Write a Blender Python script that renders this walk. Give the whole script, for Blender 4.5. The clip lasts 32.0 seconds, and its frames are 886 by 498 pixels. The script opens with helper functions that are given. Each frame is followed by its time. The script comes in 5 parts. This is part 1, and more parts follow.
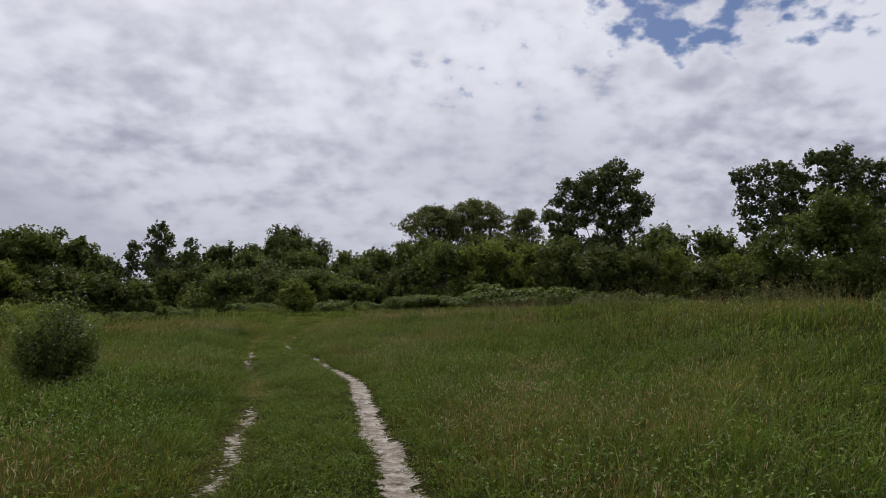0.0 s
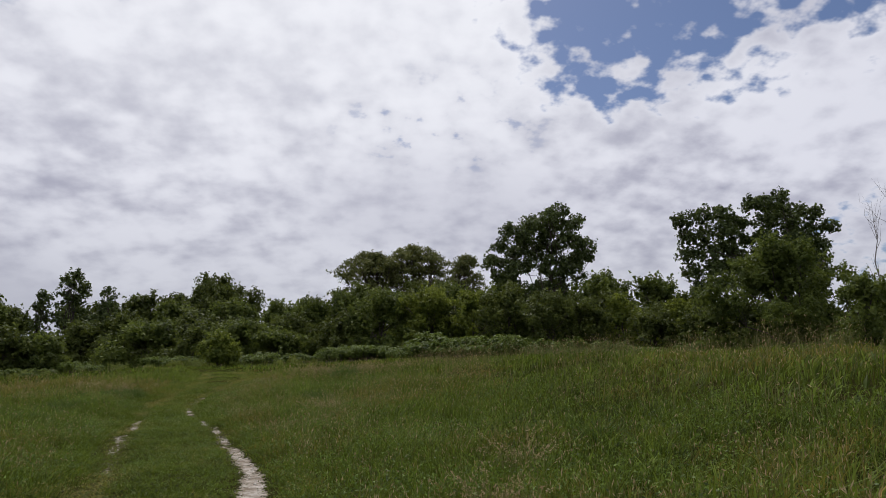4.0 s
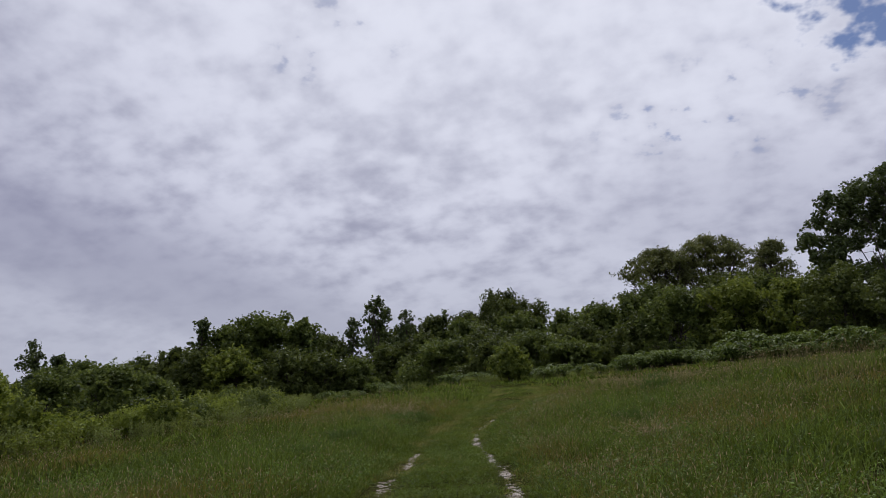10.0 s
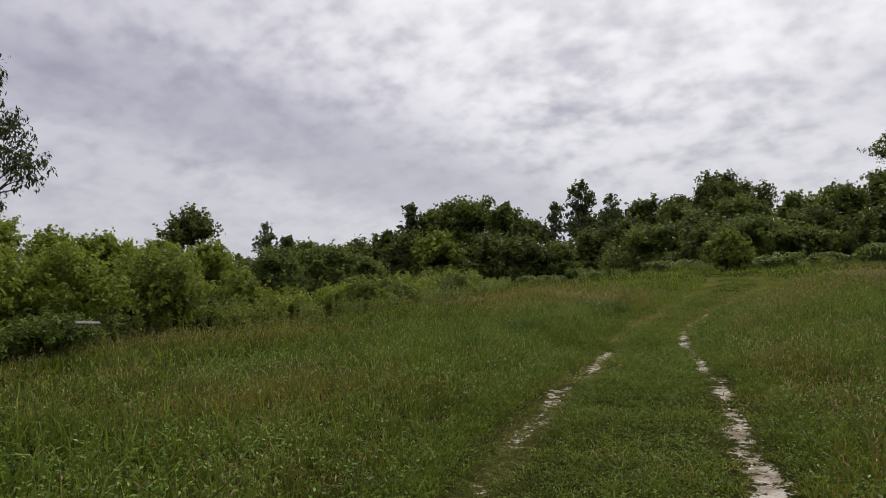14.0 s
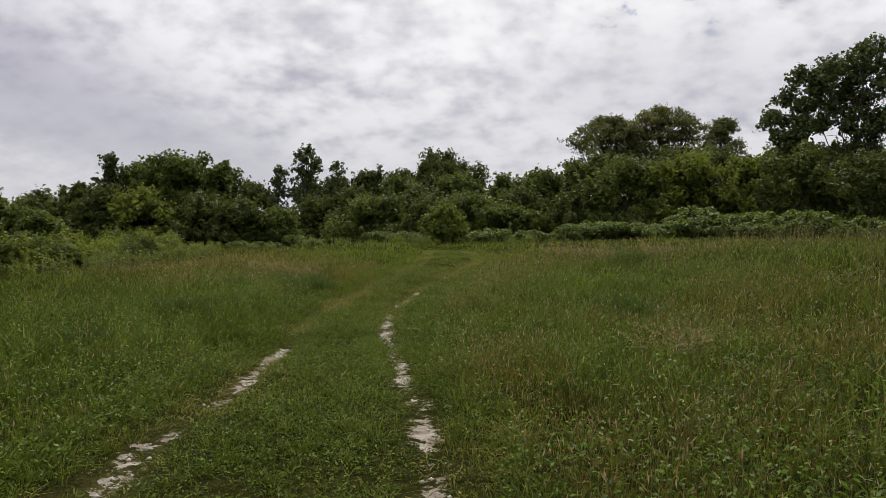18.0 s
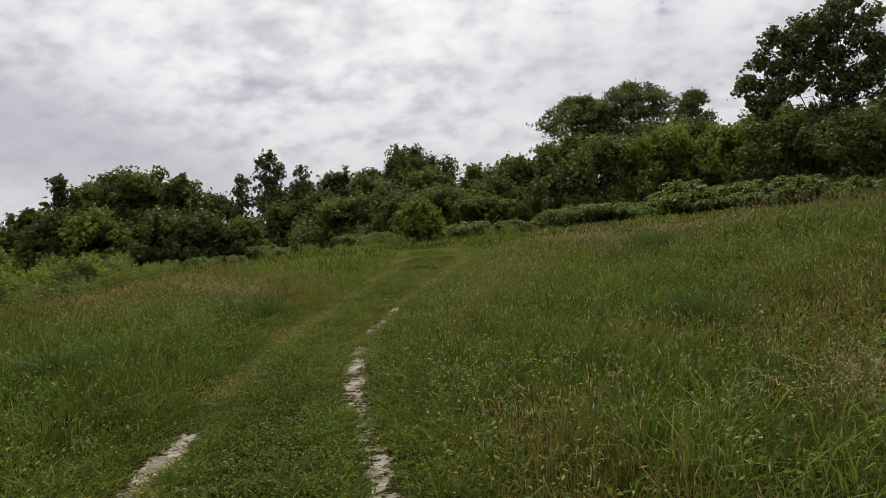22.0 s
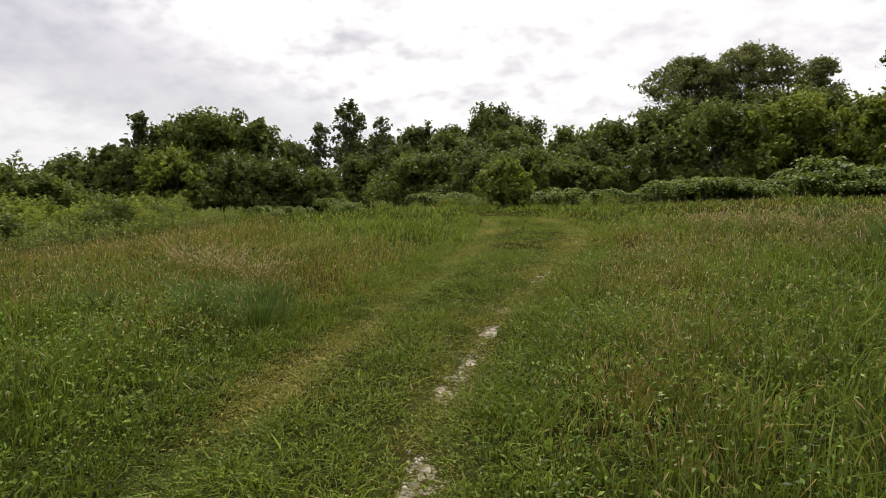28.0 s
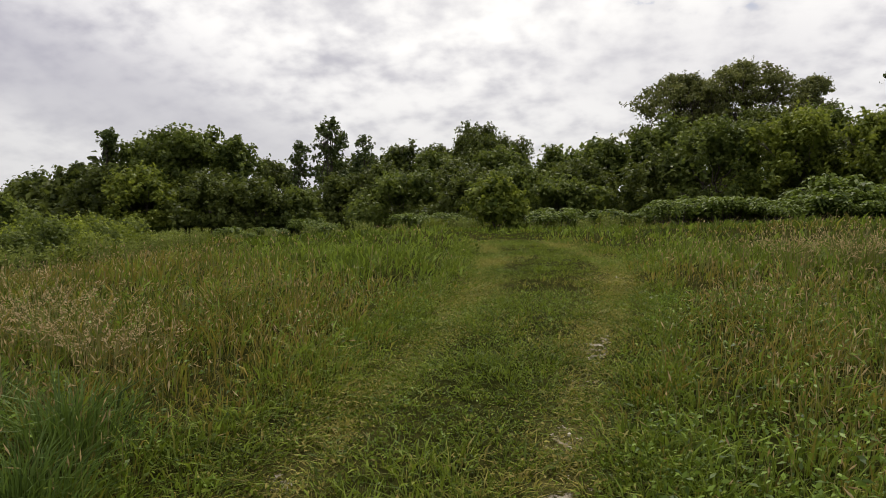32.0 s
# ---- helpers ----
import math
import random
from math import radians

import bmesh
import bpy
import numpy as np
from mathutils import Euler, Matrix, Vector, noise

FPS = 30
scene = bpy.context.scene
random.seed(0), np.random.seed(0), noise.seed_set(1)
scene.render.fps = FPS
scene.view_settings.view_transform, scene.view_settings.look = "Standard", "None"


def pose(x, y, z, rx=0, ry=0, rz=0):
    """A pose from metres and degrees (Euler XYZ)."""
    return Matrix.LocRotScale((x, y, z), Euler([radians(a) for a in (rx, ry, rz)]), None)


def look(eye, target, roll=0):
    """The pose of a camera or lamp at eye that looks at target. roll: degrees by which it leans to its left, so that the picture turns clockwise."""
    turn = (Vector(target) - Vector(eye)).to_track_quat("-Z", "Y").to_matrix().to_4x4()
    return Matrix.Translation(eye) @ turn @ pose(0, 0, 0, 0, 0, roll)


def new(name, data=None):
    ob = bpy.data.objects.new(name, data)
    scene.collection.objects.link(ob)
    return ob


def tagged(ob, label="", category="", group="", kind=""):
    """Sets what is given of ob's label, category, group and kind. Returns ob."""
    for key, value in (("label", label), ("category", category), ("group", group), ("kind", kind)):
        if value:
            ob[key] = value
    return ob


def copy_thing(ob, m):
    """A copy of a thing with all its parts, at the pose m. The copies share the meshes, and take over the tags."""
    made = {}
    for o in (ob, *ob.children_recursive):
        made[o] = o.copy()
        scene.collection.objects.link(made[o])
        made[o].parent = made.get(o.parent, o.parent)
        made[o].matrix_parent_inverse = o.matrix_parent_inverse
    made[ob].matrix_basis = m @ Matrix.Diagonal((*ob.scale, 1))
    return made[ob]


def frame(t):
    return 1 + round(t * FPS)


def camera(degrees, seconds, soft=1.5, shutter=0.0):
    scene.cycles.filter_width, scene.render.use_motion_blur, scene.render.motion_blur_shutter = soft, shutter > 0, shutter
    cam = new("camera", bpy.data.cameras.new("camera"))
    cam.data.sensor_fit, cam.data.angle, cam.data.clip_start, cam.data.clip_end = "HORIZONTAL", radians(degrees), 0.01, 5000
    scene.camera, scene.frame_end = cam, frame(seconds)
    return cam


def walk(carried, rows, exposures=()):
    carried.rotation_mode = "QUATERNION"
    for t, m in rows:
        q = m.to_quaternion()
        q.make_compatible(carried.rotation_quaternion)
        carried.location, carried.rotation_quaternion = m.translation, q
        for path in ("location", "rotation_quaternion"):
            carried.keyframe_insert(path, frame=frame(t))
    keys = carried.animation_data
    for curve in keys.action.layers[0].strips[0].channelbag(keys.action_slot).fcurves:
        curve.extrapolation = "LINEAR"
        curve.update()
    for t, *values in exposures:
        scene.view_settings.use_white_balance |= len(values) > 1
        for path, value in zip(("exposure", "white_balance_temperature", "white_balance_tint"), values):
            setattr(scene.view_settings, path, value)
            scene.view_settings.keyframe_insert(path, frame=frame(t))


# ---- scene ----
cam = camera(66.3, 32.0, 0.35)

PATH = [
    (0, pose(-0.841, -2.392, 1.484, 95.39, -0.53, -1.35)),
    (0.5, pose(-0.797, -1.966, 1.481, 94.85, 0.13, 1.24)),
    (1, pose(-0.734, -1.517, 1.508, 94.25, -1.49, -1.41)),
    (1.5, pose(-0.715, -1.057, 1.528, 94.93, -0.77, 0.12)),
    (2, pose(-0.702, -0.560, 1.555, 96.41, -0.81, 4.09)),
    (2.5, pose(-0.683, -0.023, 1.583, 101.23, -0.03, 0.57)),
    (4.5, pose(-0.712, 2.180, 1.613, 98.19, -1.08, -12.20)),
    (5, pose(-0.710, 2.671, 1.611, 96.72, -2.21, -21.39)),
    (5.5, pose(-0.721, 3.123, 1.611, 98.38, 0.62, -28.82)),
    (6, pose(-0.762, 3.549, 1.614, 101.62, 0.97, -33.83)),
    (6.5, pose(-0.842, 3.959, 1.618, 100.83, 0.39, -30.65)),
    (7, pose(-0.948, 4.371, 1.622, 98.95, 1.14, -27.75)),
    (7.5, pose(-1.061, 4.788, 1.625, 101.67, 2.89, -21.99)),
    (8, pose(-1.168, 5.214, 1.625, 102.23, 2.03, -18.28)),
    (8.5, pose(-1.263, 5.654, 1.627, 100.70, 2.50, -6.78)),
    (9, pose(-1.338, 6.113, 1.639, 99.61, 1.80, 5.11)),
    (9.5, pose(-1.457, 6.548, 1.644, 101.70, 3.60, 11.97)),
    (10, pose(-1.530, 6.989, 1.645, 101.09, 2.98, 17.43)),
    (10.5, pose(-1.617, 7.409, 1.618, 96.46, 3.20, 28.92)),
    (11, pose(-1.759, 7.780, 1.607, 94.76, 2.88, 35.53)),
    (11.5, pose(-1.865, 8.129, 1.612, 92.90, 2.36, 43.44)),
    (12, pose(-1.957, 8.443, 1.605, 92.56, 2.75, 50.61)),
    (12.5, pose(-2.055, 8.742, 1.595, 92.88, 2.22, 55.64)),
    (13, pose(-2.117, 9.071, 1.606, 93.61, 2.78, 62.92)),
    (13.5, pose(-2.163, 9.419, 1.621, 93.59, 2.01, 53.95)),
    (14, pose(-2.210, 9.804, 1.627, 92.14, 1.42, 34.55)),
    (14.5, pose(-2.236, 10.236, 1.630, 94.67, 0.16, 20.31)),
    (15, pose(-2.319, 10.686, 1.628, 93.94, -1.10, 13.89)),
    (15.5, pose(-2.444, 11.183, 1.632, 91.44, 0.46, 9.85)),
    (17.5, pose(-2.891, 13.382, 1.581, 90.58, -0.92, 14.57)),
    (18, pose(-3.042, 13.855, 1.569, 89.36, -0.90, 11.84)),
    (18.5, pose(-3.153, 14.335, 1.557, 91.06, -1.29, 14.94)),
    (19, pose(-3.261, 14.779, 1.566, 92.62, -1.48, 11.71)),
    (19.5, pose(-3.352, 15.183, 1.585, 92.54, -0.09, 10.34)),
    (20, pose(-3.418, 15.576, 1.599, 92.93, 0.33, 16.37)),
    (20.5, pose(-3.542, 16.007, 1.604, 95.55, 0.78, 12.08)),
    (21, pose(-3.663, 16.494, 1.596, 93.66, 2.10, 15.91)),
    (21.5, pose(-3.753, 17.016, 1.594, 90.86, 2.11, 11.74)),
    (22, pose(-3.926, 17.456, 1.578, 89.03, 3.85, 9.60)),
    (22.5, pose(-4.104, 17.868, 1.575, 89.87, 0.63, 12.97)),
    (23, pose(-4.243, 18.292, 1.570, 86.65, 0.25, 12.80)),
    (23.5, pose(-4.396, 18.722, 1.595, 86.91, 0.69, 10.15)),
    (24, pose(-4.521, 19.211, 1.609, 87.21, 2.07, 10.64)),
    (24.5, pose(-4.711, 19.645, 1.580, 88.13, 0.06, 9.57)),
    (25, pose(-4.857, 20.081, 1.562, 94.86, -2.15, 13.41)),
    (25.5, pose(-4.944, 20.547, 1.560, 91.29, -1.97, 10.57)),
    (26, pose(-5.046, 21.033, 1.574, 91.08, -1.26, 10.54)),
    (26.5, pose(-5.170, 21.536, 1.587, 86.79, 0.78, 15.39)),
    (28.5, pose(-5.772, 23.599, 1.620, 85.70, -0.32, 16.09)),
    (29, pose(-5.969, 24.096, 1.625, 85.13, 0.83, 17.38)),
    (29.5, pose(-6.138, 24.558, 1.592, 86.94, -0.89, 16.91)),
    (30, pose(-6.309, 25.031, 1.606, 86.94, 0.84, 17.18)),
    (30.5, pose(-6.395, 25.504, 1.608, 85.90, -0.42, 19.22)),
    (31, pose(-6.513, 25.991, 1.622, 88.06, 0.49, 14.44)),
    (31.5, pose(-6.629, 26.430, 1.610, 87.35, 1.18, 12.14)),
    (32, pose(-6.788, 26.853, 1.614, 87.90, -0.36, 14.76)),
]
EXPOSURES = [(0, -0.57, 6000, 14), (1.0, -0.42, 6250, 12), (2.0, -0.55, 6250, 12), (2.5, -0.65, 5900, 15), (5, -0.38, 6200, 12), (6, -0.52, 5950, 14), (8, -0.56, 5850, 16), (9, -0.72, 5800, 16.5), (10, -0.69, 5800, 16.5), (11, -0.48, 5850, 15), (12, -0.12, 6300, 11), (13, -0.1, 6450, 11), (14, -0.31, 6350, 12), (15, -0.48, 6250, 12), (18, -0.28, 6450, 11), (19, -0.27, 6450, 10), (20.5, -0.43, 6200, 11), (22, -0.26, 6500, 10), (23, -0.08, 6450, 9.5), (24, -0.05, 6600, 9.5), (25, -0.2, 6500, 10), (26.0, -0.32, 6250, 11), (27, 0.2, 6800, 8.5), (30, 0.24, 6600, 8.5), (31, 0.20, 6600, 8.5), (32, -0.06, 6700, 8.5)]
walk(cam, PATH, EXPOSURES)

# ---------------------------------------------------------------- sky and sun
SUN_AZ, SUN_EL = radians(-6), radians(54)          # azimuth from +y towards +x
SUN_DIR = Vector((math.sin(SUN_AZ) * math.cos(SUN_EL), math.cos(SUN_AZ) * math.cos(SUN_EL), math.sin(SUN_EL)))


class Nodes:
    """Short hand for node trees."""

    def __init__(self, tree):
        self.tree = tree
        tree.nodes.clear()

    def add(self, kind, **values):
        node = self.tree.nodes.new(kind)
        for key, value in values.items():
            if key in ("operation", "blend_type", "data_type", "sky_type", "sun_disc", "noise_dimensions", "attribute_name", "use_clamp", "interpolation_type", "sun_elevation", "sun_rotation", "air_density", "dust_density", "feature"):
                setattr(node, key, value)
        return node

    def put(self, value, socket):
        if hasattr(value, "is_output"):
            self.tree.links.new(value, socket)
        else:
            socket.default_value = value

    def math(self, op, a, b=0.0, clamp=False):
        node = self.add("ShaderNodeMath", operation=op, use_clamp=clamp)
        self.put(a, node.inputs[0])
        self.put(b, node.inputs[1])
        return node.outputs[0]

    def vmath(self, op, a, b):
        node = self.add("ShaderNodeVectorMath", operation=op)
        self.put(a, node.inputs[0])
        self.put(b, node.inputs[1])
        return node.outputs["Value"] if op in ("DOT_PRODUCT", "LENGTH", "DISTANCE") else node.outputs[0]

    def step(self, value, lo, hi, to0=0.0, to1=1.0):
        node = self.add("ShaderNodeMapRange", interpolation_type="SMOOTHSTEP")
        self.put(value, node.inputs[0])
        for i, v in enumerate((lo, hi, to0, to1)):
            self.put(v, node.inputs[i + 1])
        return node.outputs[0]

    def noise(self, vector, scale, detail=3.0, rough=0.55, distortion=0.0):
        node = self.add("ShaderNodeTexNoise")
        if vector is not None:
            self.put(vector, node.inputs["Vector"])
        node.inputs["Scale"].default_value = scale
        node.inputs["Detail"].default_value = detail
        node.inputs["Roughness"].default_value = rough
        node.inputs["Distortion"].default_value = distortion
        return node.outputs[0]

    def mix(self, fac, a, b, blend="MIX"):
        node = self.add("ShaderNodeMix", data_type="RGBA", blend_type=blend)
        self.put(fac, node.inputs[0])
        self.put(a, node.inputs[6])
        self.put(b, node.inputs[7])
        return node.outputs[2]


def rgb(r, g, b):
    return (r, g, b, 1.0)


def make_sky():
    world = bpy.data.worlds.new("sky")
    world.use_nodes = True
    scene.world = world
    n = Nodes(world.node_tree)
    out = n.add("ShaderNodeOutputWorld")
    sky = n.add("ShaderNodeTexSky", sky_type="NISHITA", sun_disc=False, sun_elevation=SUN_EL, sun_rotation=SUN_AZ)
    clear = n.add("ShaderNodeBackground")
    n.put(n.mix(1.0, sky.outputs[0], rgb(0.95, 1.0, 1.14), "MULTIPLY"), clear.inputs[0])
    clear.inputs[1].default_value = 0.076
    way = n.add("ShaderNodeTexCoord").outputs["Generated"]
    parts = n.add("ShaderNodeSeparateXYZ")
    n.put(way, parts.inputs[0])
    x, y, z = parts.outputs
    up = n.math("MAXIMUM", z, 0.0)
    lift = n.math("ADD", up, 0.16)
    flat = n.add("ShaderNodeCombineXYZ")
    n.put(n.math("DIVIDE", x, lift), flat.inputs[0])
    n.put(n.math("DIVIDE", y, lift), flat.inputs[1])
    deck = flat.outputs[0]
    loft = n.math("ADD", up, 0.42)
    sheet = n.add("ShaderNodeCombineXYZ")
    n.put(n.math("DIVIDE", x, loft), sheet.inputs[0])
    n.put(n.math("DIVIDE", y, loft), sheet.inputs[1])
    cells = sheet.outputs[0]
    dome = n.vmath("MULTIPLY", way, (1.0, 1.0, 1.7))
    broad = n.noise(dome, 2.0, 4.0, 0.5, 0.3)
    mass = n.noise(cells, 3.4, 2.0, 0.4)
    ripple = n.noise(cells, 10.5, 2.0, 0.45)
    fine = n.noise(cells, 26.0, 3.0, 0.5)
    def swing(*pairs):
        total = 0.5
        for value, gain in pairs:
            total = n.math("ADD", total, n.math("MULTIPLY", n.math("SUBTRACT", value, 0.5), gain))
        return total

    # the opening in the cloud deck east of the sun, with loose puffs in it, and clear air low in the east
    across = n.vmath("DOT_PRODUCT", deck, (0.78, 0.62, 0.0))
    along = n.vmath("DOT_PRODUCT", deck, (0.62, -0.78, 0.0))
    across = n.math("SUBTRACT", across, n.step(along, -0.25, 0.2, 0.0, 0.2))
    hole = n.math("MULTIPLY", n.step(across, 1.28, 1.84, 1.35, 0.0), n.math("MULTIPLY", n.step(along, -1.14, -0.80), n.step(n.math("DIVIDE", x, lift), 0.20, 0.52)))
    hole = n.math("MULTIPLY", hole, n.step(across, 0.55, 0.85))
    for px, py, size in ((0.79, 1.15, 0.085), (0.66, 1.12, 0.06), (0.62, 1.52, 0.055)):
        hole = n.math("SUBTRACT", hole, n.math("MULTIPLY", n.step(n.vmath("DISTANCE", deck, (px, py, 0.0)), size * 0.3, size * 1.5, 1.0, 0.0), 0.62))
    rim = n.math("MULTIPLY", n.step(across, 2.4, 3.05, 0.0, 1.3), n.step(x, 0.54, 0.78))
    gap = n.math("MAXIMUM", hole, rim)
    body = swing((broad, 0.5), (ripple, 2.2), (fine, 2.1))
    cover = n.step(n.math("SUBTRACT", body, n.math("MULTIPLY", gap, 0.88)), -0.42, 0.14)
    cover = n.math("MAXIMUM", cover, n.step(gap, 0.06, 0.0))
    # small rents where the deck is thin
    thin = n.step(n.vmath("DISTANCE", deck, (0.22, 1.90, 0.0)), 0.42, 0.1)
    thin = n.math("MAXIMUM", thin, n.step(n.vmath("DISTANCE", deck, (-0.62, 1.26, 0.0)), 0.22, 0.06))
    rents = n.math("MULTIPLY", thin, n.step(swing((fine, 1.5), (ripple, 1.2)), 0.66, 0.95))
    cover = n.math("SUBTRACT", cover, n.math("MULTIPLY", rents, 0.75), True)
    # thickness shades the deck from white to grey; it is thinnest before the sun
    near_sun = n.step(n.vmath("DOT_PRODUCT", way, tuple(SUN_DIR)), 0.62, 0.96)
    bank = n.math("ABSOLUTE", n.math("ADD", n.math("DIVIDE", x, lift), n.math("ADD", 1.75, n.math("MULTIPLY", broad, 0.6))))
    west = n.math("MULTIPLY", n.step(bank, 0.85, 0.1), n.step(y, -0.1, 0.2))
    thick = swing((broad, 1.0), (mass, 0.9), (ripple, 1.5), (fine, 0.75))
    dark = n.step(thick, 0.16, 1.26)
    dark = n.math("ADD", dark, n.math("MULTIPLY", n.math("SUBTRACT", 1.0, dark), n.math("MAXIMUM", n.math("MULTIPLY", west, 0.72), n.math("MAXIMUM", n.step(x, -0.55, -0.92, 0.0, 0.5), n.step(n.vmath("DISTANCE", deck, (0.25, 2.55, 0.0)), 0.8, 0.2, 0.0, 0.35)))), True)
    tone = n.mix(dark, rgb(1.025, 1.015, 1.045), rgb(0.43, 0.425, 0.525))
    tone = n.mix(n.math("MULTIPLY", near_sun, 0.9), tone, n.mix(dark, rgb(1.28, 1.265, 1.235), rgb(1.02, 1.01, 1.02)))
    tone = n.mix(n.step(z, 0.28, 0.02, 0.0, 0.72), tone, rgb(0.73, 0.735, 0.76))
    cloud = n.add("ShaderNodeBackground")
    n.put(tone, cloud.inputs[0])
    cloud.inputs[1].default_value = 1.0
    both = n.add("ShaderNodeMixShader")
    n.put(cover, both.inputs[0])
    n.tree.links.new(clear.outputs[0], both.inputs[1])
    n.tree.links.new(cloud.outputs[0], both.inputs[2])
    n.tree.links.new(both.outputs[0], out.inputs[0])


make_sky()
sun = new("sun", bpy.data.lights.new("sun", "SUN"))
sun.data.energy, sun.data.angle, sun.data.color = 2.9, radians(7), (1.0, 0.94, 0.85)
sun.matrix_world = look(SUN_DIR * 50, (0, 0, 0))


# ---------------------------------------------------------------- materials
def material(name):
    mat = bpy.data.materials.new(name)
    mat.use_nodes = True
    return mat, Nodes(mat.node_tree)


def finish(n, shader):
    out = n.add("ShaderNodeOutputMaterial")
    n.tree.links.new(shader, out.inputs[0])


def foliage(name, dark, light, through_leaf=0.35, rough=0.55, patch=0.25, third=None, sheen=0.12):
    """Leaves: two tones by leaf and by patch, part of the light passes through them."""
    mat, n = material(name)
    place = n.add("ShaderNodeNewGeometry")
    patchy = n.noise(place.outputs["Position"], patch, 2.0)
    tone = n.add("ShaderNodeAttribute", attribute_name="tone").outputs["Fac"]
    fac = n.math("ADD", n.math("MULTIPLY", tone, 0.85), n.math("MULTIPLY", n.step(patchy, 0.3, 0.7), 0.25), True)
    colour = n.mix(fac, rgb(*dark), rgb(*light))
    if third:
        dry = n.add("ShaderNodeAttribute", attribute_name="dry").outputs["Fac"]
        colour = n.mix(n.step(dry, 0.35, 1.0, 0.0, 0.9), colour, n.mix(tone, rgb(third[0] * 0.6, third[1] * 0.55, third[2] * 0.6), rgb(*third)))
    leaf = n.add("ShaderNodeBsdfPrincipled")
    n.put(colour, leaf.inputs["Base Color"])
    leaf.inputs["Roughness"].default_value = rough
    leaf.inputs["Specular IOR Level"].default_value = sheen
    glow = n.add("ShaderNodeBsdfTranslucent")
    n.put(n.mix(0.5, colour, rgb(light[0] * 1.3, light[1] * 1.3, light[2] * 0.7)), glow.inputs[0])
    both = n.add("ShaderNodeMixShader")
    both.inputs[0].default_value = through_leaf
    n.tree.links.new(leaf.outputs[0], both.inputs[1])
    n.tree.links.new(glow.outputs[0], both.inputs[2])
    finish(n, both.outputs[0])
    return mat


def bark_material(name, a, b):
    mat, n = material(name)
    place = n.add("ShaderNodeTexCoord").outputs["Object"]
    grain = n.noise(n.vmath("MULTIPLY", place, (6.0, 6.0, 1.2)), 2.0, 5.0, 0.65)
    base = n.add("ShaderNodeBsdfPrincipled")
    n.put(n.mix(n.step(grain, 0.35, 0.65), rgb(*a), rgb(*b)), base.inputs["Base Color"])
    base.inputs["Roughness"].default_value = 0.9
    bump = n.add("ShaderNodeBump")
    bump.inputs["Strength"].default_value = 0.6
    bump.inputs["Distance"].default_value = 0.03
    n.put(grain, bump.inputs["Height"])
    n.put(bump.outputs[0], base.inputs["Normal"])
    finish(n, base.outputs[0])
    return mat


def ground_material():
    mat, n = material("meadow_soil")
    place = n.add("ShaderNodeNewGeometry").outputs["Position"]
    bare = n.add("ShaderNodeAttribute", attribute_name="bare").outputs["Fac"]
    fine = n.noise(place, 9.0, 6.0, 0.65)
    broad = n.noise(place, 0.22, 3.0)
    # thatch colours darkened to paint in the shade between grass blades
    shaded_thatch = n.mix(n.step(fine, 0.35, 0.7), rgb(0.012, 0.016, 0.004), rgb(0.050, 0.052, 0.014))
    shaded_thatch = n.mix(n.step(broad, 0.35, 0.65, 0.0, 0.5), shaded_thatch, rgb(0.045, 0.040, 0.013))
    worn = n.add("ShaderNodeAttribute", attribute_name="worn").outputs["Fac"]
    litter = n.mix(n.step(n.noise(place, 30.0, 4.0, 0.7), 0.35, 0.7), rgb(0.060, 0.058, 0.018), rgb(0.25, 0.225, 0.075))
    shaded_thatch = n.mix(n.math("MULTIPLY", worn, 0.6), shaded_thatch, litter)
    soil = n.mix(n.step(n.noise(place, 5.0, 5.0, 0.7), 0.38, 0.68), rgb(0.24, 0.195, 0.145), rgb(0.56, 0.51, 0.44))
    soil = n.mix(n.step(n.noise(place, 38.0, 3.0, 0.7), 0.55, 0.72, 0.0, 0.7), soil, rgb(0.20, 0.17, 0.12))
    fac = n.step(n.math("ADD", bare, n.math("MULTIPLY", n.math("SUBTRACT", n.noise(place, 9.0, 6.0, 0.75), 0.5), 2.2)), 0.455, 0.56)
    base = n.add("ShaderNodeBsdfPrincipled")
    n.put(n.mix(fac, shaded_thatch, soil), base.inputs["Base Color"])
    base.inputs["Roughness"].default_value = 0.95
    base.inputs["Specular IOR Level"].default_value = 0.0
    bump = n.add("ShaderNodeBump")
    bump.inputs["Strength"].default_value = 0.8
    bump.inputs["Distance"].default_value = 0.04
    n.put(n.noise(place, 22.0, 6.0, 0.7), bump.inputs["Height"])
    n.put(bump.outputs[0], base.inputs["Normal"])
    finish(n, base.outputs[0])
    return mat


def stone_material():
    mat, n = material("chalk")
    place = n.add("ShaderNodeNewGeometry").outputs["Position"]
    base = n.add("ShaderNodeBsdfPrincipled")
    n.put(n.mix(n.step(n.noise(place, 14.0, 4.0), 0.35, 0.65), rgb(0.34, 0.295, 0.23), rgb(0.62, 0.57, 0.49)), base.inputs["Base Color"])
    base.inputs["Roughness"].default_value = 0.9
    finish(n, base.outputs[0])
    return mat


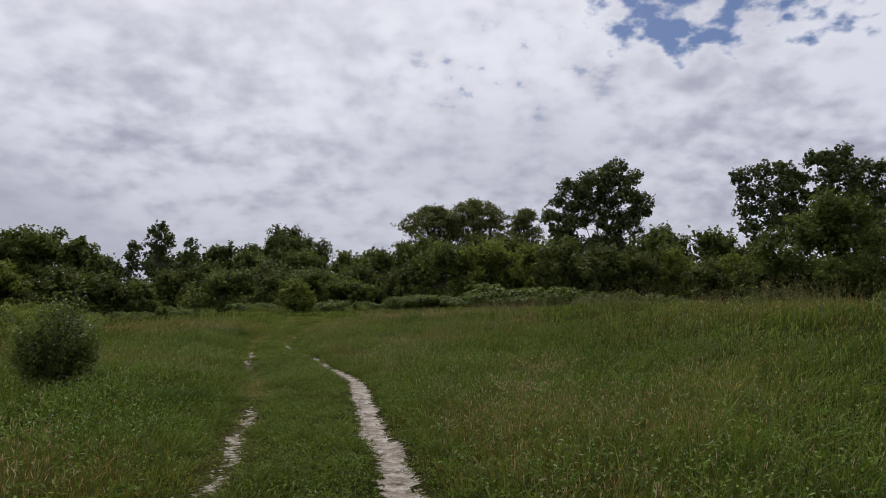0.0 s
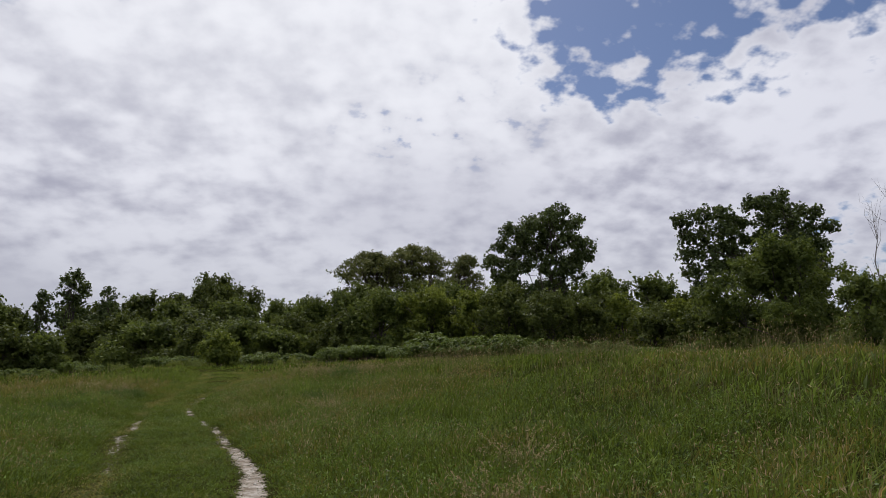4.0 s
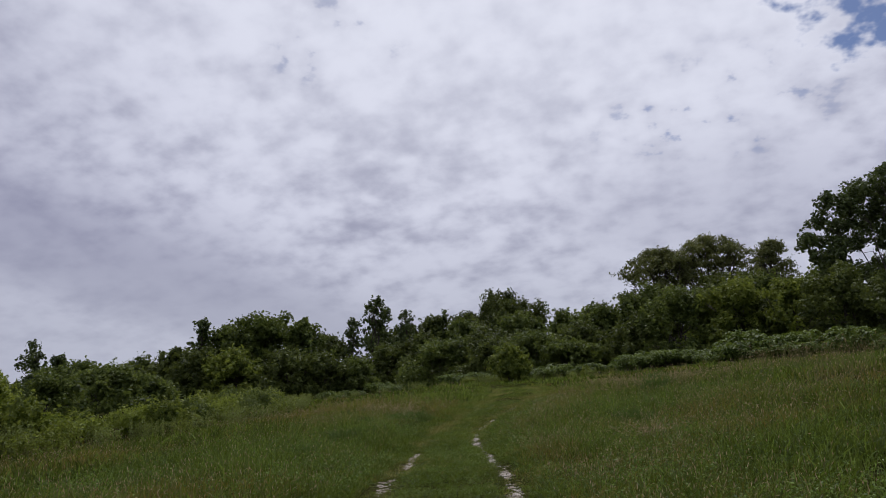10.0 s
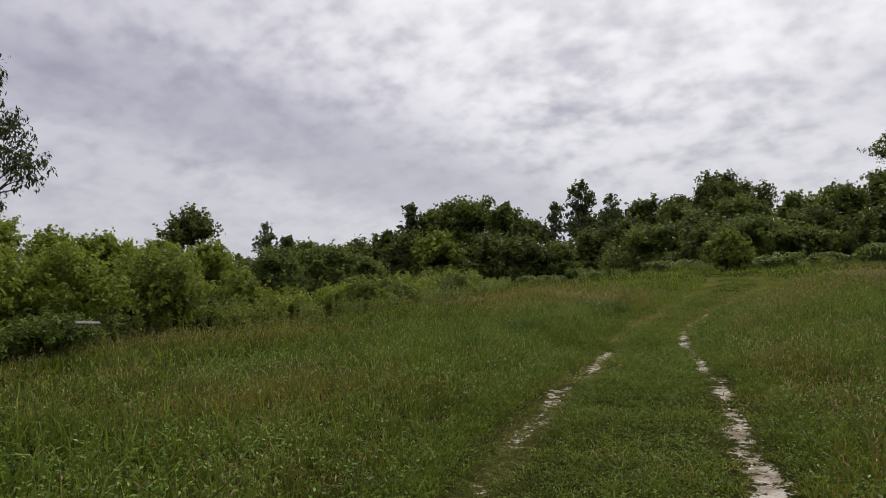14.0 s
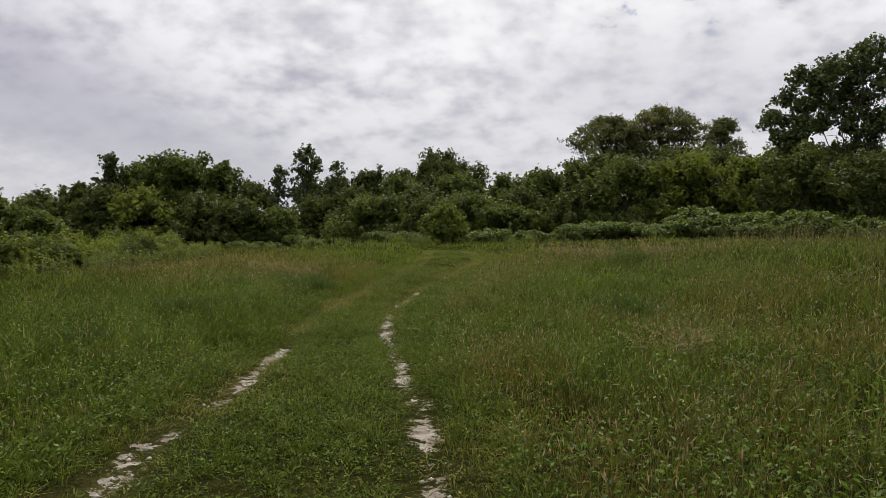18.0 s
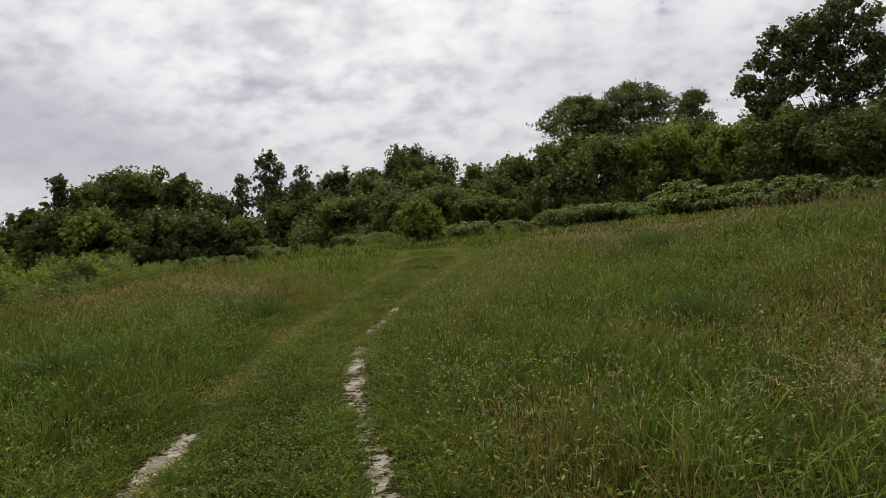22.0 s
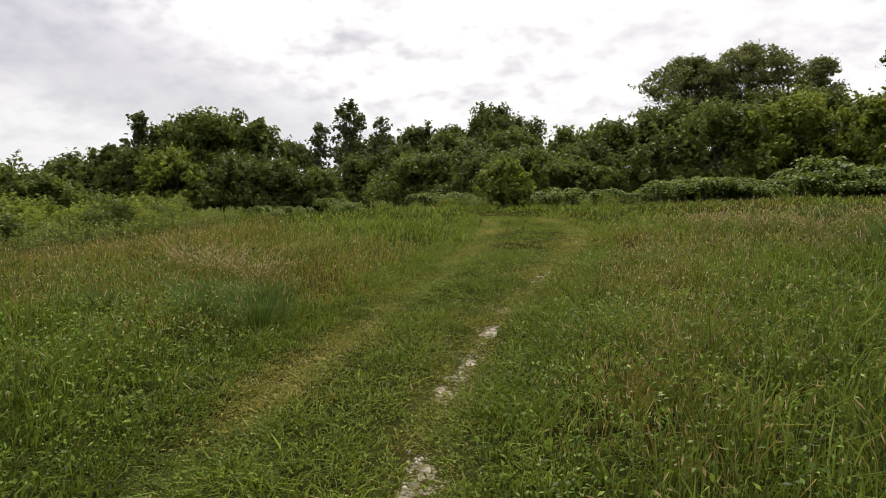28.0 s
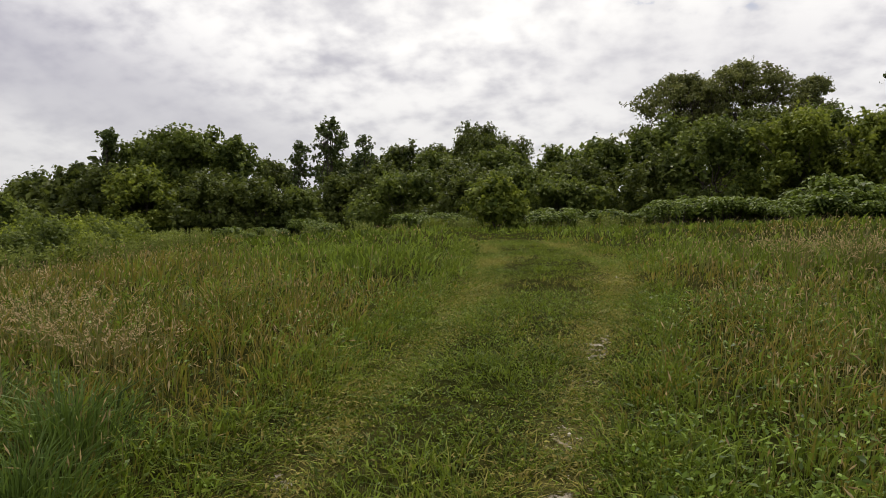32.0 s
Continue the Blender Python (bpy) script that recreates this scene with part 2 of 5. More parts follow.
SOIL, CHALK = ground_material(), stone_material()
BARK = bark_material("bark", (0.035, 0.028, 0.022), (0.10, 0.082, 0.065))
DEADWOOD = bark_material("dead_wood", (0.16, 0.14, 0.12), (0.32, 0.29, 0.26))
GRASS = foliage("grass_blade", (0.006, 0.013, 0.003), (0.205, 0.274, 0.044), 0.24, 0.55, 0.16, (0.36, 0.232, 0.062), 0.07)
TRACK_GRASS = foliage("track_grass", (0.013, 0.030, 0.006), (0.205, 0.265, 0.034), 0.24, 0.55, 0.5, (0.40, 0.325, 0.095), 0.07)
SEED = foliage("seed_head", (0.19, 0.105, 0.055), (0.55, 0.43, 0.27), 0.3, 0.7, 0.12)
TUSSOCK = foliage("tussock_blade", (0.010, 0.026, 0.005), (0.150, 0.220, 0.050), 0.2, 0.5, 0.8)
STALK = foliage("seed_stalk", (0.11, 0.11, 0.04), (0.22, 0.20, 0.08), 0.2, 0.7, 0.2)
LEAF = {
    "mid": foliage("leaf_mid", (0.020, 0.037, 0.010), (0.185, 0.225, 0.052), 0.36),
    "dark": foliage("leaf_dark", (0.017, 0.029, 0.008), (0.150, 0.178, 0.042), 0.30),
    "light": foliage("leaf_light", (0.032, 0.056, 0.009), (0.265, 0.305, 0.055), 0.38),
    "yellow": foliage("leaf_yellow", (0.075, 0.110, 0.014), (0.285, 0.330, 0.052), 0.38),
    "glossy": foliage("leaf_glossy", (0.019, 0.033, 0.011), (0.145, 0.182, 0.058), 0.24, 0.42),
    "birch": foliage("leaf_birch", (0.013, 0.021, 0.009), (0.108, 0.132, 0.052), 0.24, 0.6),
    "locust": foliage("leaf_locust", (0.042, 0.056, 0.018), (0.215, 0.225, 0.08), 0.34),
    "sumac": foliage("leaf_sumac", (0.026, 0.047, 0.009), (0.155, 0.205, 0.038), 0.35),
    "weed": foliage("leaf_weed", (0.075, 0.110, 0.024), (0.270, 0.310, 0.085), 0.35, 0.6),
    "herb": foliage("leaf_herb", (0.007, 0.021, 0.004), (0.195, 0.285, 0.042), 0.24, 0.5, 0.8, None, 0.12),
    "near": foliage("leaf_near", (0.011, 0.024, 0.005), (0.185, 0.245, 0.050), 0.28, 0.5, 1.5),
}


# ---------------------------------------------------------------- terrain
# the two wheel ruts: y, x of the left one, x of the right one
RUTS = [(-14, 0.5, 1.9), (-6, -0.95, 0.5), (0, -1.97, -0.5), (3.7, -2.65, -1.07), (6, -3.1, -1.42), (8.3, -3.54, -1.75), (10.5, -4.03, -2.0), (13, -4.62, -2.47), (14.7, -5.15, -2.95), (16.4, -5.72, -3.46), (18, -6.15, -3.88), (19.5, -6.5, -4.35),
        (21, -6.82, -4.93), (22.8, -7.2, -5.58), (24, -7.57, -6.07), (25.4, -7.88, -6.5), (27.5, -8.25, -6.95), (29.5, -8.42, -7.1), (32.3, -8.5, -7.06), (34.6, -8.65, -6.9), (37, -8.8, -6.75), (40, -9.3, -6.9), (44, -10.2, -7.9), (50, -11.6, -9.8), (60, -14, -12.4)]
HALF = 0.80


def smooth(a, b, v):
    t = np.clip((np.asarray(v, float) - a) / (b - a), 0, 1)
    return t * t * (3 - 2 * t)


def track_line():
    rows = np.array(RUTS, float)
    y = np.arange(-14, 60, 0.35)
    ends = []
    for k in (1, 2):
        v = np.interp(y, rows[:, 0], rows[:, k])
        ends.append(np.convolve(np.pad(v, 3, mode="reflect", reflect_type="odd"), np.ones(7) / 7, "valid"))
    slope = np.gradient((ends[0] + ends[1]) / 2, y)
    return np.c_[(ends[0] + ends[1]) / 2, y], (ends[1] - ends[0]) / 2 / np.sqrt(1 + slope ** 2)


LINE, GAUGE = track_line()
ALONG = np.r_[0, np.cumsum(np.hypot(*np.diff(LINE, axis=0).T))]


def track_coords(x, y):
    """Signed distance to the right of the track's middle, and the way along it."""
    x, y = np.asarray(x, float), np.asarray(y, float)
    best, side, along = np.full(x.shape, 1e9), np.zeros(x.shape), np.zeros(x.shape)
    for i in range(len(LINE) - 1):
        a, d = LINE[i], LINE[i + 1] - LINE[i]
        size = math.hypot(*d)
        t = np.clip(((x - a[0]) * d[0] + (y - a[1]) * d[1]) / size ** 2, 0, 1)
        px, py = x - a[0] - t * d[0], y - a[1] - t * d[1]
        dist = np.hypot(px, py)
        near = dist < best
        best = np.where(near, dist, best)
        side = np.where(near, np.sign(px * d[1] - py * d[0]), side)
        along = np.where(near, ALONG[i] + t * size, along)
    half = np.interp(along, ALONG, GAUGE)
    best = np.where(best < half, best * HALF / half, best - half + HALF)
    return best * side, along


def wave(x, y, k=1.0, s=0.0):
    """Cheap smooth noise from -1 to 1."""
    return (np.sin(x * 1.31 * k + 1.7 * np.sin(y * 0.83 * k + s) + s) + np.sin(y * 1.13 * k + 1.9 * np.sin(x * 0.71 * k - s) + 2.1 * s) + np.sin((x + y) * 0.67 * k + 1.3 * np.sin((x - y) * 0.91 * k) + s)) / 3


def middle_x(y):
    return np.interp(y, LINE[:, 1], LINE[:, 0])


# height of the track's middle along its way
CREST_Y = (-40, -6, 0, 5, 10, 15, 20, 24, 27, 30, 34, 40, 46, 60, 75, 120)
CREST_Z = (-0.6, -0.15, 0.0, 0.05, 0.03, 0.0, 0.0, 0.03, 0.11, 0.33, 0.62, 0.92, 1.06, 1.25, 1.25, 0.9)


def height(x, y):
    u = x - middle_x(y)
    ride = (np.interp(y - 1.2, CREST_Y, CREST_Z) + np.interp(y, CREST_Y, CREST_Z) + np.interp(y + 1.2, CREST_Y, CREST_Z)) / 3
    z = ride + (1.70 - 0.95 * ride) * smooth(2.5, 17, u)
    z = z - np.interp(y, (0, 12, 25, 34, 45, 60, 80), (0.6, 0.55, 0.65, 1.2, 1.45, 1.1, 0.8)) * smooth(2, 22, -u)
    z = z - 1.4 * smooth(22, 60, u)
    return z + 0.05 * wave(x, y, 0.55, 1.0) + 0.02 * wave(x, y, 1.7, 2.0)


def bareness(lat, along):
    """How bare the two wheel ruts are."""
    y = np.interp(along, ALONG, LINE[:, 1])
    gaps = wave(along, lat * 0.4, 2.1, 3.0) * 0.6 + wave(along, lat, 4.3, 5.0) * 0.4
    strong = np.interp(y, (-10, 13, 16, 18.5, 20.5, 21.8, 23, 24, 25.6, 27, 28.6, 29.4, 29.9, 31, 32.4, 34, 40), (0.96, 0.90, 0.68, 0.5, 0.42, 0.62, 0.34, 0.68, 0.66, 0.34, 0.50, 0.56, 0.52, 0.22, 0.38, 0.12, 0.0))
    weak = np.interp(y, (-10, 3, 8, 9, 12, 13.3, 14.6, 16, 18.5, 20.6, 21.2, 21.8, 22.25, 22.7, 23.1, 23.6, 60), (0.45, 0.60, 0.55, 0.2, 0.1, 0.36, 0.32, 0.28, 0.47, 0.48, 0.58, 0.70, 0.42, 0.88, 0.86, 0.12, 0.0))
    right = np.exp(-((lat - HALF - 0.05 * wave(along, along, 1.3) - 0.04 * wave(along, lat, 5.1, 2.0)) / (0.135 + 0.06 * smooth(15, 8, y) + 0.04 * smooth(22.5, 24, y))) ** 2) * np.clip(strong + gaps * (0.20 + 0.32 * smooth(14, 19, y)), 0, 1)
    left = np.exp(-((lat + HALF - 0.07 * wave(along, along, 1.1) - 0.05 * wave(along, lat, 4.6, 1.0)) / (0.13 + 0.05 * smooth(20.5, 21.5, y) * smooth(23.5, 22.5, y))) ** 2) * np.clip(weak + gaps * 0.42, 0, 1)
    return np.maximum(right, left)


def mesh_from(name, verts, faces, mat, attrs=(), smooth_faces=False):
    """A mesh from arrays; faces is one (n, k) array or a list of them."""
    groups = faces if isinstance(faces, list) else [faces]
    me = bpy.data.meshes.new(name)
    me.vertices.add(len(verts))
    me.vertices.foreach_set("co", np.asarray(verts, np.float32).ravel())
    loops = np.concatenate([g.ravel() for g in groups]).astype(np.int32)
    totals = np.concatenate([np.full(len(g), g.shape[1]) for g in groups]).astype(np.int32)
    me.loops.add(len(loops))
    me.loops.foreach_set("vertex_index", loops)
    me.polygons.add(len(totals))
    me.polygons.foreach_set("loop_start", np.r_[0, np.cumsum(totals)[:-1]].astype(np.int32))
    me.polygons.foreach_set("loop_total", totals)
    for key, values in attrs:
        me.attributes.new(key, "FLOAT", "POINT").data.foreach_set("value", np.asarray(values, np.float32))
    me.update(calc_edges=True)
    if smooth_faces:
        me.polygons.foreach_set("use_smooth", np.ones(len(totals), bool))
    me.materials.append(mat)
    return me


def spread(lo, hi, fine, reach):
    core = list(np.arange(lo, hi, fine))
    out, step = [], fine
    while not out or out[-1] < reach:
        step = min(step * 1.22, 400)
        out.append((out[-1] if out else 0) + step)
    return np.array([lo - v for v in out[::-1]] + core + [core[-1] + v for v in out])


def make_ground():
    gx, gy = np.meshgrid(spread(-11, 3.2, 0.11, 2500), spread(-3, 40, 0.13, 2500))
    lat, along = track_coords(gx.ravel(), gy.ravel())
    bare = bareness(lat, along)
    z = height(gx.ravel(), gy.ravel())
    z -= 0.05 * (np.exp(-((np.abs(lat) - HALF) / 0.24) ** 2)) + 0.012 * bare * wave(gx.ravel(), gy.ravel(), 9)
    late = smooth(23, 28, gy.ravel())
    worn = np.exp(-((np.abs(lat) - HALF) / (0.17 + 0.07 * late)) ** 2) * np.where(lat < 0, 0.7 + 0.3 * late, 0.35 + 0.65 * late)
    h, w = gx.shape
    i = np.arange(h * w).reshape(h, w)
    quads = np.stack([i[:-1, :-1], i[:-1, 1:], i[1:, 1:], i[1:, :-1]], -1).reshape(-1, 4)
    me = mesh_from("ground", np.c_[gx.ravel(), gy.ravel(), z], quads, SOIL, [("bare", bare), ("worn", worn * smooth(50, 44, gy.ravel()) * (0.6 + 0.4 * wave(gx.ravel(), gy.ravel(), 2.2, 4.0)))], True)
    return tagged(new("ground", me), "uneven meadow ground with two pale worn wheel ruts", "ground", kind="structure")


make_ground()


# ---------------------------------------------------------------- plants: shapes
def unit(v):
    return v / np.maximum(np.linalg.norm(v, axis=-1, keepdims=True), 1e-6)


def leaf_quads(rng, centre, normal, long, wide, hang=None):
    """Folded diamond leaves; returns vertices, quads and a tone for each vertex."""
    n = len(centre)
    normal = unit(normal)
    way = rng.normal(size=(n, 3)) if hang is None else hang
    a = unit(way - (way * normal).sum(1)[:, None] * normal)
    b = np.cross(normal, a)
    long, wide = np.broadcast_to(long, n)[:, None], np.broadcast_to(wide, n)[:, None]
    fold = normal * wide * 0.35
    v = np.stack([centre - a * long, centre + b * wide + fold - a * long * 0.15, centre + a * long, centre - b * wide + fold - a * long * 0.15], 1)
    return v.reshape(-1, 3), np.arange(4 * n).reshape(n, 4), np.repeat(rng.random(n), 4)


def crown_mesh(name, rng, blobs, mat, clump=0.7, per_clump=26, density=1.0, leaf=0.2, aspect=0.55, droop=0.0, inner=0.25, rise=0.75):
    """A crown: leafy shoots that fan outwards and upwards from uneven blobs (x, y, z, rx, ry, rz), with leaves inside
    tinted darker to paint in the crown's inner shade.
    """
    pts, nrm, size, tint = [], [], [], []
    for x, y, z, rx, ry, rz in blobs:
        area = (rx * ry + rx * rz + ry * rz) * 4.2
        count = max(4, int(area * density / (clump * clump * 1.7)))
        d = unit(rng.normal(size=(count, 3)))
        d[:, 2] = np.where(d[:, 2] < -0.45, -d[:, 2], d[:, 2])
        r = rng.uniform(0.45, 1.02, (count, 1))
        c = np.array([x, y, z]) + d * r * (rx, ry, rz)
        way = unit(d * 0.75 + np.array([0, 0, rise]) + rng.normal(size=(count, 3)) * 0.38)
        reach_c = clump * rng.uniform(0.7, 1.7, (count, 1)) * np.where(rng.random((count, 1)) < 0.12, 1.5, 1.0)
        k = np.repeat(np.arange(count), rng.integers(int(per_clump * 0.6), int(per_clump * 1.4), count))
        t = rng.uniform(-0.15, 1.0, (len(k), 1))
        off = rng.normal(size=(len(k), 3)) * clump * (0.36, 0.36, 0.30) * (1.08 - 0.8 * np.clip(t, 0, 1))
        pts.append(c[k] + way[k] * reach_c[k] * t + off)
        nrm.append(d[k] * 0.5 + unit(off) * 0.8 + rng.normal(size=off.shape) * 0.5 + (0, 0, 0.5))
        size.append(leaf * rng.uniform(0.6, 1.35, len(k)))
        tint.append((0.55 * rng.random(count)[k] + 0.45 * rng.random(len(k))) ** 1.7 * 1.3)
        # inner fill leaves: shade between the shoots is put into their low tint
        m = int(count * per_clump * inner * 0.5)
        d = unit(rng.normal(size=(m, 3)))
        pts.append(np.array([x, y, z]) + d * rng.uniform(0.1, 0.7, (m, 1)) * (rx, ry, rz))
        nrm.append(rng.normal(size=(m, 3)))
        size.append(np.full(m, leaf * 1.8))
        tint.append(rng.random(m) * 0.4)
    pts, nrm, size, tint = np.concatenate(pts), np.concatenate(nrm), np.concatenate(size), np.concatenate(tint)
    hang = None
    if droop:
        hang = rng.normal(size=pts.shape) * (1 - droop) + np.array([0, 0, -1]) * droop * 1.6
    v, q, tone = leaf_quads(rng, pts, nrm, size, size * aspect, hang)
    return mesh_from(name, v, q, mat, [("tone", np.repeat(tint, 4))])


def tubes(name, limbs, mat, sides=6):
    """Tapered limbs in one mesh; a limb is a list of (x, y, z, radius)."""
    verts, quads, base = [], [], 0
    for limb in limbs:
        p = np.array(limb, float)
        ring = np.linspace(0, 2 * math.pi, sides, endpoint=False)
        for i in range(len(p)):
            d = unit(p[min(i + 1, len(p) - 1), :3] - p[max(i - 1, 0), :3])
            a = unit(np.cross(d, (0.31, 0.87, 0.2)))
            b = np.cross(d, a)
            verts.append(p[i, :3] + p[i, 3] * (np.cos(ring)[:, None] * a + np.sin(ring)[:, None] * b))
        for i in range(len(p) - 1):
            for j in range(sides):
                k = (j + 1) % sides
                quads.append((base + i * sides + j, base + i * sides + k, base + (i + 1) * sides + k, base + (i + 1) * sides + j))
        base += len(p) * sides
    return mesh_from(name, np.concatenate(verts), np.array(quads), mat, smooth_faces=True)


def bent(rng, a, b, r0, r1, n=5, bow=0.06):
    """A limb from a to b with a few bends."""
    a, b = np.array(a, float), np.array(b, float)
    size = np.linalg.norm(b - a)
    out = []
    for t in np.linspace(0, 1, n):
        w = rng.normal(size=3) * size * bow * math.sin(math.pi * t)
        out.append((*(a + (b - a) * t + w), r0 + (r1 - r0) * t))
    return out


def plant(name, x, y, label, category, group=""):
    root = new(name)
    root.empty_display_size = 0.3
    root.location = (x, y, float(height(np.array(x), np.array(y))) - 0.05)
    return tagged(root, label, category, group)


def part(name, me, parent, label=""):
    ob = new(name, me)
    ob.parent = parent
    if label:
        ob["label"] = label
    return ob


def wooden(rng, blobs, h, r, fork=0.3):
    """A trunk with limbs that reach into the crown's blobs."""
    top = max(b[2] for b in blobs)
    tip = min(blobs, key=lambda b: abs(b[0]) + abs(b[1]) - 0.6 * b[2])
    trunk = bent(rng, (0, 0, 0), (tip[0] * 0.8, tip[1] * 0.8, max(top * 0.95, h * 0.6)), r, r * 0.25, 7, 0.03)
    limbs = [trunk]
    for b in blobs:
        k = rng.integers(1, 4)
        s = trunk[min(k + int(fork * 3), 5)]
        mid = bent(rng, s[:3], b[:3], s[3] * 0.6, s[3] * 0.15, 5, 0.07)
        limbs.append(mid)
        for _ in range(3):
            d = unit(rng.normal(size=3) + (0, 0, 0.5))
            limbs.append(bent(rng, mid[3][:3], np.array(b[:3]) + d * np.array(b[3:]) * 0.9, s[3] * 0.2, s[3] * 0.05, 4, 0.08))
    return limbs


def round_blobs(rng, h, w, low=0.04):
    """Uneven masses of a broad crown that starts low: a few large limbs, each with its own smaller masses."""
    r = w / 2
    out = [(0, 0, h * 0.66, r * 0.42, r * 0.42, h * 0.22)]
    lean = rng.uniform(-0.18, 0.18, 2) * r
    for limb in range(9):
        a, t = limb * 2.4 + rng.uniform(-0.4, 0.4), rng.uniform(0.0, 1.0) if limb > 3 else 0.75 + 0.08 * limb
        wide = math.sin(math.pi * min(1.0, 0.24 + 0.70 * t)) ** 0.8
        k = r * rng.uniform(0.35, 0.72) * wide
        cx, cy, cz = math.cos(a) * k + lean[0] * t, math.sin(a) * k + lean[1] * t, h * (low + 0.14 + 0.68 * t)
        for i in range(5):
            b = rng.normal(size=3)
            sz = r * rng.uniform(0.10, 0.22)
            out.append((cx + b[0] * r * 0.15, cy + b[1] * r * 0.15, cz + b[2] * h * 0.055, sz, sz, sz * rng.uniform(0.8, 1.5)))
    for i in range(12):
        a, k = i * 2.4, r * (0.35 + 0.5 * rng.random())
        out.append((math.cos(a) * k, math.sin(a) * k, h * rng.uniform(0.08, 0.3), r * rng.uniform(0.2, 0.3), r * rng.uniform(0.2, 0.3), h * rng.uniform(0.09, 0.14)))
    for i in range(14):
        a, k = rng.uniform(0, 6.28), rng.uniform(0.0, 0.75) * r
        top = h * (0.95 - 0.42 * (k / r) ** 2) * rng.uniform(0.93, 1.02)
        out.append((math.cos(a) * k, math.sin(a) * k, top, r * rng.uniform(0.05, 0.10), r * rng.uniform(0.05, 0.10), h * rng.uniform(0.035, 0.07)))
    for i in range(16):
        a, t = rng.uniform(0, 6.28), rng.uniform(0.05, 0.9)
        k = r * rng.uniform(0.75, 0.98) * math.sqrt(max(0.05, 1 - (t - 0.25) ** 2 * 1.4))
        out.append((math.cos(a) * k, math.sin(a) * k, h * (0.12 + 0.72 * t), r * rng.uniform(0.08, 0.15), r * rng.uniform(0.08, 0.15), h * rng.uniform(0.035, 0.06)))
    return out


def spire_blobs(rng, h, w):
    r = w / 2
    out = []
    for i, t in enumerate((0.12, 0.28, 0.42, 0.55, 0.67, 0.78, 0.87, 0.95)):
        s = r * (1.05 - t) * rng.uniform(0.75, 1.1) + r * 0.12
        out.append((rng.uniform(-0.25, 0.25) * s, rng.uniform(-0.25, 0.25) * s, h * t, s, s, h * 0.09))
    return out


KINDS = {
    "round_m": ("mid", "round-crowned green broadleaf tree at the meadow's edge"),
    "round_l": ("light", "bushy light green broadleaf tree among darker woods"),
    "round_d": ("dark", "dense dark green broadleaf tree in the treeline"),
    "round_y": ("yellow", "low yellow-green leafy tree behind the meadow shrubs"),
}


